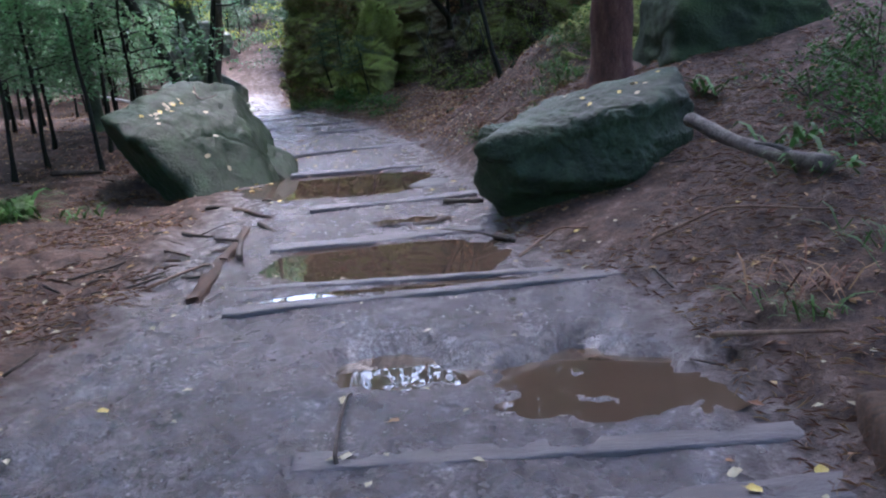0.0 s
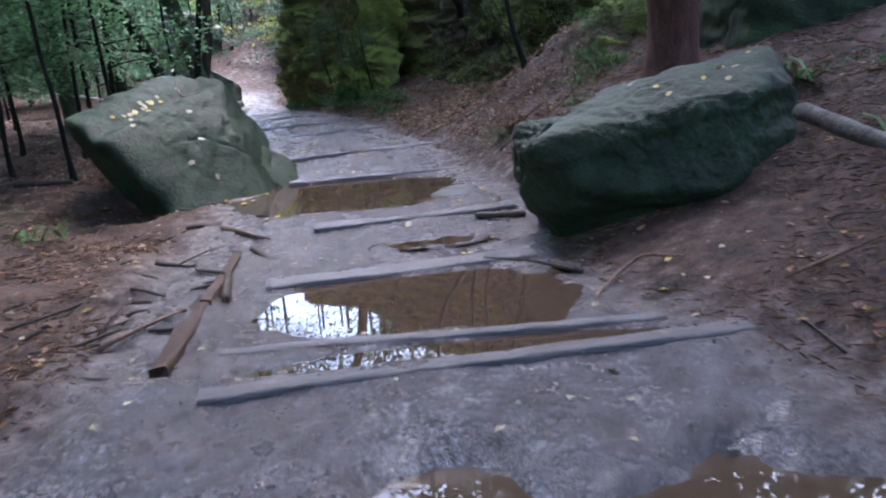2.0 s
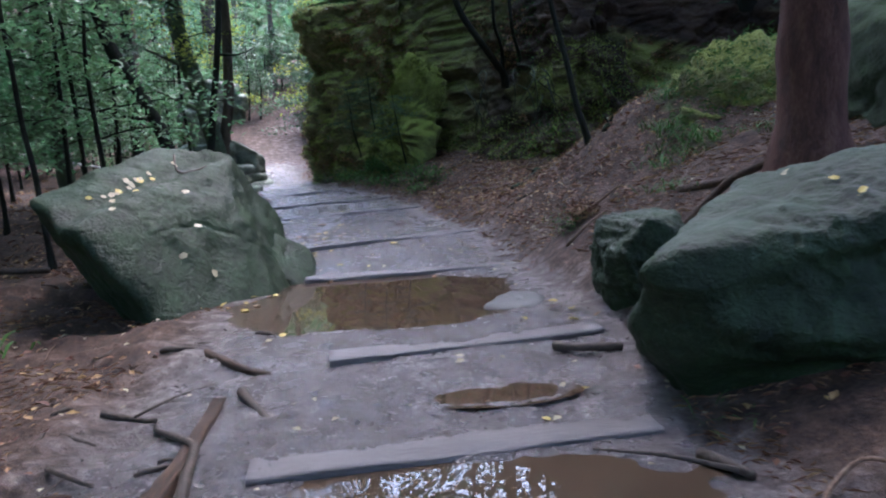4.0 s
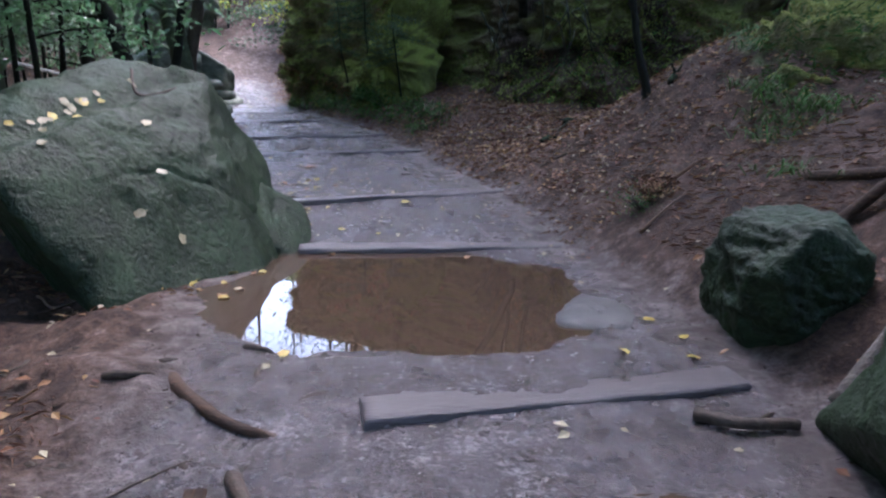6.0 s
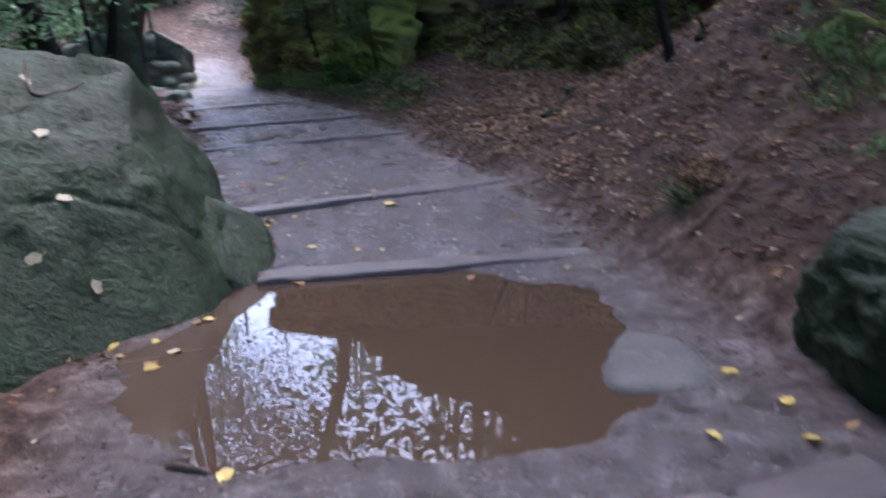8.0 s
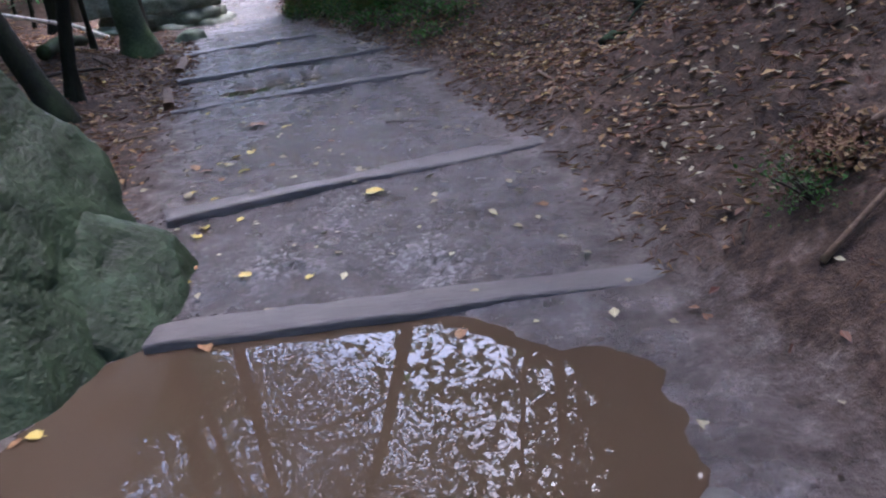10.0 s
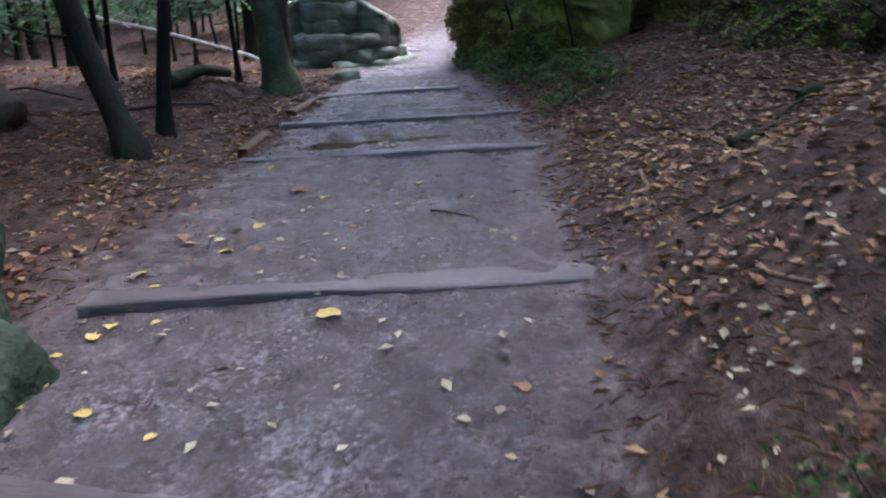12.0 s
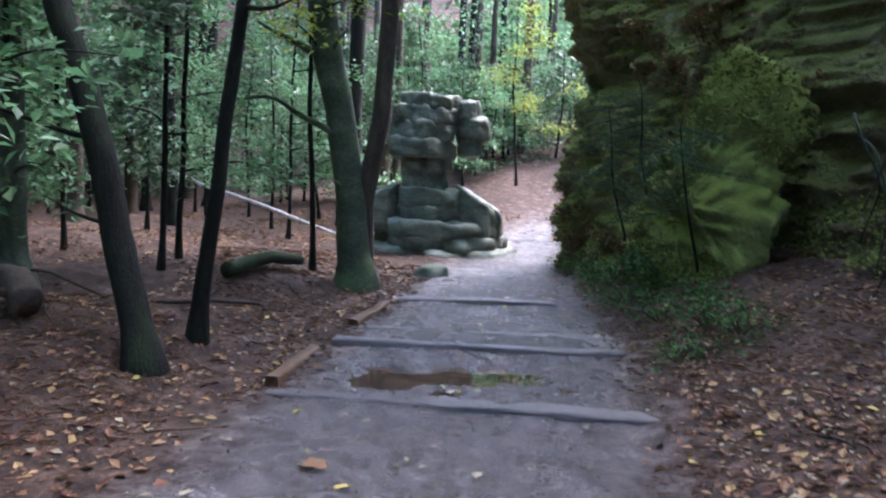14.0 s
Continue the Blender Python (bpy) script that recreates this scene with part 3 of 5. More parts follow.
RIGHT = [(-0.76, 0.38, 0.52, 0.72), (-0.65, -0.73, -0.23, 0.78), (-0.23, -0.13, 0.96, 0.46), (-0.16, -0.3, 0.94, 0.44), (-0.08, -0.94, 0.33, 0.42), (-0.82, -0.07, -0.56, 0.96),
         (0.14, 0.98, 0.14, 0.58), (0.47, -0.52, 0.71, 0.7), (0.85, 0.47, -0.23, 0.69), (0.61, -0.79, 0.1, 0.58), (0.84, 0.14, -0.53, 0.69), (0, 0, -1, 0.7), (-0.15, -0.82, -0.55, 0.5)]
V, F = boulder(RIGHT, 40, 0.03, 0.026, 11, rim=(-0.19, -0.22, 0.955, 0.45))
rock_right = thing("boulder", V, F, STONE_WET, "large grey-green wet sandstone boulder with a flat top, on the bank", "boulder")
rock_right.location = (1.18, 6.33, 0.7)
V, F = boulder([(0, 0, 1, 0.3), (0, 0, -1, 0.38), (1, 0.1, 0.2, 0.3), (-1, -0.1, -0.1, 0.3), (0.25, -1, 0.05, 0.29), (0, 1, 0, 0.34), (-0.75, -0.4, 0.62, 0.33), (0.55, -0.5, 0.7, 0.35), (-0.6, 0.5, 0.5, 0.38), (0.4, -0.6, -0.8, 0.37), (-0.7, -0.7, -0.2, 0.33)], 34, 0.085, 0.035, 23)
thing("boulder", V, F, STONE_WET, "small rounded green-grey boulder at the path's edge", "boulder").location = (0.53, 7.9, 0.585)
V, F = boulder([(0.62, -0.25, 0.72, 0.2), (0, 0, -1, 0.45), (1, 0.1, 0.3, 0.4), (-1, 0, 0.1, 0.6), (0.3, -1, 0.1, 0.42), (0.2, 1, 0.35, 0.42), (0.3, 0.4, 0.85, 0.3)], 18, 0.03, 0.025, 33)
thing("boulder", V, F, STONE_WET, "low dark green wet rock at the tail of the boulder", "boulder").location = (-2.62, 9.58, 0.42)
V, F = boulder([(0, 0, 1, 0.85), (0, 0, -1, 0.9), (1, 0, 0.3, 1.0), (-1, -0.1, 0.1, 0.95), (0.1, -1, 0.25, 0.7), (0, 1, 0, 0.8), (-0.6, -0.3, 0.9, 1.05), (0.7, -0.4, 0.8, 1.0)], 12, 0.06, 0.015, 25)
thing("boulder", V, F, DARK_MOSS, "big dark boulder covered in green moss on the slope", "boulder").location = (3.15, 8.8, 1.6)
V, F = boulder([(0, 0, 1, 0.06), (0, 0, -1, 0.08), (1, 0, 0, 0.2), (-1, 0.4, 0, 0.22), (-0.3, -1, 0, 0.33), (0.4, 1, 0, 0.32), (0.7, 0.7, 0, 0.25), (0.7, -0.6, 0, 0.26)], 5, 0.14, 0.03, 27, SPHERE_SMALL)
thing("flat_stone", V, F, PALE_STONE, "pale flat stone sunk in the mud beside the puddle", "stone").location = (-0.31, 8.22, 0.235)
V, F = boulder([(0, 0, 1, 0.16), (0, 0, -1, 0.2), (1, 0, 0.2, 0.3), (-1, 0.2, 0.3, 0.26), (0, -1, 0.2, 0.2), (0.1, 1, 0, 0.25), (0.6, -0.5, 0.6, 0.22), (-0.6, -0.3, 0.7, 0.2)], 7, 0.12, 0.04, 28, SPHERE_SMALL)
thing("path_stone", V * 0.62, F, STONE, "grey stone lying at the edge of the path", "stone").location = (-5.09, 16.43, 0.75)
V, F = boulder([(0, 0, 1, 0.1), (0, 0, -1, 0.2), (1, 0, 0.2, 0.22), (-1, 0.2, 0.3, 0.2), (0, -1, 0.2, 0.2), (0.1, 1, 0, 0.25)], 9, 0.08, 0.02, 29, SPHERE_SMALL)
thing("path_stone", V, F, ROTTEN, "brown-grey stone half sunk in the bank", "stone").location = (1.8, 2.4, 0.1)

V, F = boulder([(-0.75, -0.3, 0.45, 0.5), (-0.2, -0.8, 0.6, 0.62), (0.9, -0.3, 0.2, 0.8), (0, 1, 0.2, 0.8), (0, 0, -1, 1.2), (0.1, -0.3, 1, 0.95), (-0.5, -0.8, 0.2, 0.62)], 9, 0.16, 0.09, 57)
bank = thing("mossy_bank", V * np.array([1, 1, 1.1]), F, CLIFF, "steep earth bank thick with yellow-green moss and grass", "bank", kind="structure")
bank.location = (1.9, 10.7, 1.2)

# ---- the mossy cliff and the earth bank beside it ----
PLAN = np.array([(-3, 26.93), (-3.89, 22.58), (-4.56, 20), (-4.72, 18.77), (-4.39, 18.21), (-3.68, 17.7), (-2.88, 16.97), (-1.78, 16.85), (-1.16, 15.85), (-0.56, 14.75), (0.25, 14.01), (1.3, 14), (2.58, 14.77), (5.24, 15.48)], float)
pd = np.concatenate([[0], np.cumsum(np.linalg.norm(np.diff(PLAN, axis=0), axis=1))])
nu, nv = 560, 230
t = np.linspace(0, pd[-1], nu)
C = np.stack([np.interp(t, pd, PLAN[:, 0]), np.interp(t, pd, PLAN[:, 1])], -1)
for _ in range(8):
    C[1:-1] = (C[:-2] + 2 * C[1:-1] + C[2:]) / 4
T = np.gradient(C, axis=0)
T /= np.linalg.norm(T, axis=1, keepdims=True)
NRM = np.stack([T[:, 1], -T[:, 0]], -1)
NRM[:] *= np.sign((NRM * np.array([-0.7, -0.7])).sum(1))[:, None]
top = np.interp(t, pd, [5.0, 4.9, 4.8, 4.7, 4.7, 4.8, 5.4, 6.6, 6.2, 5.2, 4.6, 4.8, 5.6, 6.5]) + 0.3 * vnoise(t * 1.1, t * 0, 4)
base = np.array([at(*c) for c in C]) - 0.5
h = np.linspace(0, 1, nv)
Z = base[:, None] + h[None] * (top - base)[:, None]
rise = Z - base[:, None]
S = t[:, None] + 0 * Z
lean = np.interp(t, pd, [0.25, 0.2, 0.16, 0.1, 0.14, 0.2, 0.3, 0.35, 0.45, 0.5, 0.5, 0.5, 0.5, 0.5])
bulge = 0.5 * fbm(S * 0.5, Z * 0.5, 4, 61) + 0.4 * (0.2 - np.abs(fbm(S * 2.1, Z * 2.3, 5, 66))) + 0.2 * fbm(S * 4.5, Z * 6, 4, 70) + 0.09 * (0.2 - np.abs(fbm(S * 11, Z * 13, 3, 77)))
bed = 0.03 * np.tanh(4 * np.sin(Z * 4.6 + 5.0 * fbm(S * 0.7, Z * 0.4, 3, 80))) * smooth(-0.2, 0.2, fbm(S * 0.8, Z * 0.8, 2, 84))
notch = -0.45 * np.exp(-(((Z - 3.1) / 0.28) ** 2)) * np.exp(-(((S - pd[3] - 0.3) / 1.0) ** 2)) - 0.5 * np.exp(-(((Z - 1.7) / 0.35) ** 2)) * np.exp(-(((S - pd[9]) / 0.8) ** 2))
back = lean[:, None] * rise + 2.5 * smooth(0.9, 1.0, h)[None] - bulge - bed - notch
V = np.stack([C[:, None, 0] - NRM[:, None, 0] * back, C[:, None, 1] - NRM[:, None, 1] * back, Z], -1)
cliff = thing("cliff", V.reshape(-1, 3), quads(nu, nv), CLIFF, "tall layered sandstone cliff overgrown with green moss", "cliff")
att = cliff.data.attributes.new("earth", "FLOAT", "POINT")
att.data.foreach_set("value", np.clip(smooth(pd[7] - 0.6, pd[8], S) * smooth(-0.35, 0.05, fbm(S * 0.7, Z * 0.9, 4, 93) + 0.12) , 0, 1).ravel().astype(np.float32))
V, F = boulder([(0, -1, 0.12, 0.28), (0, 1, 0, 0.4), (-0.87, 0, 0.49, 0.42), (0.87, 0, -0.3, 0.95), (0.5, 0, 0.87, 1.6), (0, 0, -1, 1.5), (-0.5, -0.6, 0.3, 0.52), (-0.3, -0.8, -0.2, 0.4)], 9, 0.3, 0.13, 51)
slab = thing("leaning_slab", V * np.array([0.68, 1.1, 0.95]) + 0.22 * fbm3(V, 1.6, 4, 55)[:, None] * np.array([0.5, 1.0, 0.3]), F, STONE_MOSS, "leaning rock slab thick with bright green moss against the cliff", "rock slab")
slab.location = (-2.38, 16.67, 1.6)

# ---- the balanced sandstone pillar ----
pillar = holder("rock_pillar", (-6.71, 18.78, 0.74), "mushroom-shaped pillar of pale layered sandstone standing beside the path", "rock formation")
pillar.rotation_euler = (0, 0, radians(34))


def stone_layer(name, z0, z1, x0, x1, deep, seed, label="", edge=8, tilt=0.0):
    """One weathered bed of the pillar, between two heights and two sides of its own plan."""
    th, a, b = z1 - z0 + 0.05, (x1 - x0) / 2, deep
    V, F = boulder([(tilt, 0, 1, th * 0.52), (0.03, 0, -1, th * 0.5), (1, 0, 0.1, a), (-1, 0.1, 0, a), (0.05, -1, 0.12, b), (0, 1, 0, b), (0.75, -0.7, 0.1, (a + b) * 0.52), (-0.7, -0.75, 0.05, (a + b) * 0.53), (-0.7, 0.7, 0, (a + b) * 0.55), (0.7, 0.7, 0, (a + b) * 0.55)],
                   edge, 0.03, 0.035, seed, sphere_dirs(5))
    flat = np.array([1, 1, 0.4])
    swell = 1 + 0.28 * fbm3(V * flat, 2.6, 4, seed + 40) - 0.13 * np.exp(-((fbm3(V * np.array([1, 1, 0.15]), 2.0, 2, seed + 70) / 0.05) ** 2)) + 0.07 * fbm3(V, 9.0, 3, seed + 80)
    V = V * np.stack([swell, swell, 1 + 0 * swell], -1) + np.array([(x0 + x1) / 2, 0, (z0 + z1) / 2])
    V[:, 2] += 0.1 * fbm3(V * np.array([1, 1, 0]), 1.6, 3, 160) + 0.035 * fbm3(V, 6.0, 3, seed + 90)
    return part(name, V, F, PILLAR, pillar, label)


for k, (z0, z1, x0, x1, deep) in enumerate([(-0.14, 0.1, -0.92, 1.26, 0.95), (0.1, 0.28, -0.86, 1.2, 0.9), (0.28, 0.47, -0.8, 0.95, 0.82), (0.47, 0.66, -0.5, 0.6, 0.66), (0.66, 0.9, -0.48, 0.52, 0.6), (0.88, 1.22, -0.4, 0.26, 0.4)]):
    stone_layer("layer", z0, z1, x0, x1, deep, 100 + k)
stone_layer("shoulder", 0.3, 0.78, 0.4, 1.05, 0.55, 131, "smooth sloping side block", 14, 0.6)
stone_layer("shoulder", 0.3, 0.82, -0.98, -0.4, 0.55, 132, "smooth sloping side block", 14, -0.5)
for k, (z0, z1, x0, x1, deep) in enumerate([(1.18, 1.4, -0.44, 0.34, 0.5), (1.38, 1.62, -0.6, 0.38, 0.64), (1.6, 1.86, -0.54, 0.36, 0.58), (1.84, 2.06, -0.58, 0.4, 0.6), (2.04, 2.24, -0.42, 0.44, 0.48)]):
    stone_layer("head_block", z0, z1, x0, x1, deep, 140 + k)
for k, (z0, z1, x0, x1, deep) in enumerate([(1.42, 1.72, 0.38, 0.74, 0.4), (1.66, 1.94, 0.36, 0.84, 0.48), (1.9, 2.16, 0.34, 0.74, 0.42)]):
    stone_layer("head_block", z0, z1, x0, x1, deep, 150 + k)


# ---- trees ----
def spray(points, n, spread, rng, flat=0.5):
    P = np.asarray(points)
    return P[rng.integers(0, len(P), n)] + rng.normal(0, 1, (n, 3)) * np.array([spread, spread, spread * flat])


def tree(name, line, radii, bark, label, crown=None, limbs=(), seed=0, sides=12, group="", flare=1.5, category="tree"):
    """A trunk along a line of points, limbs (line, radius) and a crown (material, leaf count, leaf size, list of spots, spread)."""
    rng = np.random.default_rng(seed)
    foot = np.array(line[0], float)
    top = holder(name, foot, label, category, group)
    L = np.array(line, float) - foot
    L = np.concatenate([[L[0] - (0, 0, 0.25)], [L[0]], [L[0] + (L[1] - L[0]) * min(0.25 / max(np.linalg.norm(L[1] - L[0]), 0.3), 0.5)], L[1:]])
    R = [radii[0] * flare * 1.15, radii[0] * flare, radii[0], *radii[1:]]
    part("trunk", *tube(L, R, sides, 0.07, seed, 0.1, 0.03), bark, top)
    for pts, r in limbs:
        q = np.array(pts, float) - foot
        part("branch", *tube(q, np.linspace(r, r * 0.3, len(q)), 6, 0.1, seed + 2, 0.12, 0.04), bark, top)
    if crown:
        mat, n, size, spots, spread = crown
        part("crown", *leaf_mesh(spray(np.array(spots, float) - foot, n, spread, rng, 0.55), size, rng), mat, top, soft=False, kind="stuff")
    return top


def up_crown(x, y, z0, z1, width, n, rng):
    """Spots for a crown: clumps about an axis, wider below the middle."""
    u = rng.uniform(0, 1, n)
    a = rng.uniform(0, 2 * np.pi, n)
    r = width * np.sqrt(rng.uniform(0.05, 1, n)) * (0.35 + np.sin(np.pi * np.clip(u * 0.85 + 0.12, 0, 1)))
    return np.stack([x + r * np.cos(a), y + r * np.sin(a), z0 + u * (z1 - z0)], -1)


r = np.random.default_rng(5)
tree("beech_tree", [(-4.33, 12.32, at(-4.33, 12.32)), (-4.61, 12.37, 1.21), (-4.79, 12.37, 1.78), (-5.07, 12.36, 2.39), (-5.33, 12.36, 2.85), (-5.89, 12.53, 4.6), (-6.13, 12.73, 8.31)], [0.1, 0.092, 0.088, 0.085, 0.08, 0.075, 0.03], BARK_DARK,
     "dark bent beech trunk on the leaf-covered verge", (LEAF_BEECH, 5000, 0.085, up_crown(-6.2, 13.6, 5.5, 10, 2.2, 40, r), 0.45),
     [([(-4.93, 12.37, 1.96), (-5.33, 12.26, 2.05), (-6.12, 12.04, 2.26)], 0.022), ([(-4.69, 12.37, 1.44), (-5.14, 12.44, 1.45), (-5.74, 12.51, 1.57)], 0.018)], 1)
tree("young_tree", [(-4.52, 12.83, at(-4.52, 12.83)), (-4.38, 12.84, 1.45), (-4.27, 12.85, 2.02), (-4.12, 12.86, 2.85), (-3.99, 12.97, 4.69), (-4.03, 13.17, 6.59)], [0.058, 0.05, 0.045, 0.042, 0.035, 0.012], BARK_DARK,
     "thin dark crooked young tree on the verge", (LEAF_BEECH, 2500, 0.08, up_crown(-3.9, 13.8, 4.5, 7.5, 1.3, 22, r), 0.35), [([(-4.1, 12.86, 2.78), (-3.86, 12.86, 2.74), (-3.63, 12.86, 2.84)], 0.02)], 2)
tree("beech_tree", [(-5.08, 15.19, at(-5.08, 15.19)), (-5.19, 15.2, 1.51), (-5.37, 15.2, 2.43), (-5.55, 15.2, 2.97), (-5.68, 15.2, 3.57), (-5.99, 15.4, 6.35), (-6.07, 15.61, 10.92)], [0.16, 0.145, 0.142, 0.15, 0.13, 0.1, 0.03], BARK_GREY,
     "grey-green smooth beech trunk beside the path", (LEAF_BEECH, 7000, 0.09, up_crown(-6.2, 16.6, 7, 13, 2.6, 45, r), 0.5),
     [([(-5.53, 15.15, 2.88), (-5.84, 15.02, 3.11), (-6.21, 14.92, 3.28)], 0.05), ([(-5.49, 15.16, 2.9), (-5.34, 15.12, 3.07), (-5.21, 15.12, 3.17)], 0.03), ([(-5.37, 15.11, 2.2), (-5.6, 14.92, 2.33), (-5.83, 14.83, 2.56), (-6.28, 14.73, 2.5)], 0.04)], 3, 14)
tree("spruce_tree", [(-5.1, 15.33, at(-5.1, 15.33)), (-5.12, 15.29, 1.56), (-4.94, 15.3, 2.34), (-4.87, 15.31, 3.54), (-4.88, 15.43, 7.31), (-4.95, 15.46, 10.98)], [0.09, 0.085, 0.085, 0.08, 0.06, 0.02], BARK_PINE, "slim brown trunk growing close against the beech", None, [], 4)
tree("spruce_tree", [(1.62, 7.95, at(1.62, 7.95)), (1.64, 7.95, 2.2), (1.68, 8.0, 6), (1.7, 8, 13)], [0.225, 0.2, 0.17, 0.05], BARK_RED, "straight red-brown spruce trunk rising behind the boulder", (NEEDLE, 6000, 0.12, up_crown(1.7, 8, 6, 14, 1.7, 60, r), 0.4), [], 5, 14, flare=1.25)
tree("young_tree", [(0.57, 11.38, at(0.57, 11.38)), (0.45, 11.38, 1.7), (0.27, 11.38, 2.53), (0.12, 11.38, 3.27), (-0.1, 11.4, 5.6)], [0.04, 0.035, 0.032, 0.03, 0.012], BARK_DARK, "thin dark leaning sapling on the bank", (LEAF_BEECH, 1500, 0.08, up_crown(-0.1, 11, 4.2, 6, 1.0, 18, r), 0.3), [], 6, 8, flare=1.1)
tree("beech_tree", [(-6.27, 12.56, at(-6.27, 12.56)), (-6.34, 12.57, 1.97), (-6.52, 12.67, 4.55), (-6.64, 12.8, 9.16)], [0.12, 0.11, 0.09, 0.04], BARK_GREY, "pale grey-green beech trunk standing in the leaf litter", None, [([(-6.34, 12.57, 1.69), (-6.01, 12.5, 1.79), (-5.58, 12.43, 1.71)], 0.02)], 8)

# ---- the forest around: far trunks with crowns ----
r = np.random.default_rng(21)
spots = []
while len(spots) < 190:
    a, dist = r.uniform(0, 6.3) if len(spots) > 110 else r.uniform(1.2, 3.4), r.uniform(9, 48) if len(spots) > 60 else r.uniform(10, 26)
    x, y = -3 + dist * math.cos(a), 11 + dist * math.sin(a)
    xc = np.interp(y, CY, CX)
    if abs(x - xc) < 2.6 or (x > xc and y < 24 and x - xc < 7) or any(math.hypot(x - p, y - q) < 1.3 for p, q in spots) or (y < 16 and x > -7):
        continue
    spots.append((x, y))
for i, (x, y) in enumerate(spots):
    z = at(x, y)
    tall = r.uniform(11, 17)
    rad = r.uniform(0.07, 0.17)
    ahead = -0.5 < math.atan2(x + 1.2, y - 8.5) < 0.0
    if ahead:
        tall = min(tall, 0.19 * math.hypot(x + 1, y - 9) + 3.6)
    lx, ly = r.normal(0, 0.25, 2)
    kind = i % 3
    mat = (BARK_PINE, BARK_DARK, BARK_PINE)[kind]
    crown = ((NEEDLE, 1500, 0.22), (LEAF_BEECH, 1300, 0.17), (NEEDLE, 1500, 0.22))[kind]
    if ahead:
        crown = (LEAF_BEECH, 500, 0.16)
    tree("forest_tree", [(x, y, z), (x + lx * 0.5, y + ly * 0.5, z + tall * 0.5), (x + lx, y + ly, z + tall)], [rad, rad * 0.75, 0.02], mat,
         ("straight brown spruce trunk among the forest", "slender dark beech in the forest", "straight brown spruce trunk among the forest")[kind], (*crown, up_crown(x + lx * 0.7, y + ly * 0.7, z + tall * 0.42, z + tall, 1.6, 26, r), 0.5), [], 200 + i, 7, "forest trees")

# tall trees added mostly out of view beside and behind the path; their dense crowns shade all but the gap ahead
TALL = [(-4.6, 4.6, BARK_DARK), (-6.8, 8.6, BARK_GREY), (-7.5, 5.5, BARK_DARK), (3.4, 3.4, BARK_RED), (4.4, 11.5, BARK_RED), (-4.2, 0.5, BARK_DARK), (3.0, -1.5, BARK_RED), (-8.6, 11.4, BARK_PINE), (5.6, 7, BARK_RED), (-3.0, -4, BARK_DARK),
        (0.8, -4.5, BARK_DARK), (6.5, 2.5, BARK_RED), (3.6, 15.8, BARK_DARK), (6.5, 15, BARK_RED), (1.0, 19.5, BARK_DARK), (4.5, 20, BARK_RED), (-0.8, 22.5, BARK_DARK), (8.5, 10, BARK_RED), (-8, 1.5, BARK_DARK), (-11, 6, BARK_DARK), (-0.8, 20.8, BARK_DARK), (2.6, 17.5, BARK_DARK), (5.0, 4.4, BARK_RED), (7.2, 5.6, BARK_RED), (5.4, 0.8, BARK_RED), (5.6, 9.2, BARK_RED), (-6.2, -2.5, BARK_DARK), (5.5, -3.5, BARK_RED)]
for i, (x, y, bark) in enumerate(TALL):
    z = at(x, y)
    inward = -1.3 if x > 0 else 1.3
    tree("shade_tree", [(x, y, z), (x + 0.1, y, z + 5), (x + 0.2, y + 0.1, z + 14)], [0.17, 0.13, 0.03], bark, "added tall tree, mostly out of view, whose crown shades the path",
         (LEAF_BEECH if x < 0 else NEEDLE, 5200 if y < 10 else 3000, 0.3, up_crown(x + inward * (y < 14), y, z + (6.5 if y < 13 else 1.2), z + 14, 3.0, 60, r), 0.6), [], 400 + i, 9, "tall trees beside the path")
arch = np.concatenate([r.uniform((-5.9, 15.0, 4.25), (-4.0, 17.4, 5.3), (26, 3)), r.uniform((-3.6, 14.2, 4.4), (-1.2, 15.6, 5.6), (10, 3))] + [up_crown(x, y, 4.5, 9.5, 1.3, 22, r) for x, y in ((-3.89, 15.53), (-5.05, 16.39), (-3.12, 14.81), (-6.28, 17.24), (-4.43, 18.98))])
tree("beech_tree", [(-3.25, 19.11, 4.15), (-3.37, 18.78, 5.42), (-3.78, 17.74, 6.81), (-4.19, 16.43, 8.03)], [0.14, 0.12, 0.09, 0.04], BARK_GREY, "beech on the cliff with thin leafy limbs over the path",
     (LEAF_BEECH, 34000, 0.07, arch, 0.4), [([(-3.48, 18.43, 5.89), (-3.42, 16.87, 6.02), (-3.29, 15.14, 5.75)], 0.05), ([(-3.58, 18.18, 6.35), (-4.87, 17.37, 6.51), (-6.13, 16.81, 6.12)], 0.05), ([(-3.78, 17.74, 6.81), (-4.15, 16.41, 6.02), (-4.35, 15.25, 5.13)], 0.04)], 441)


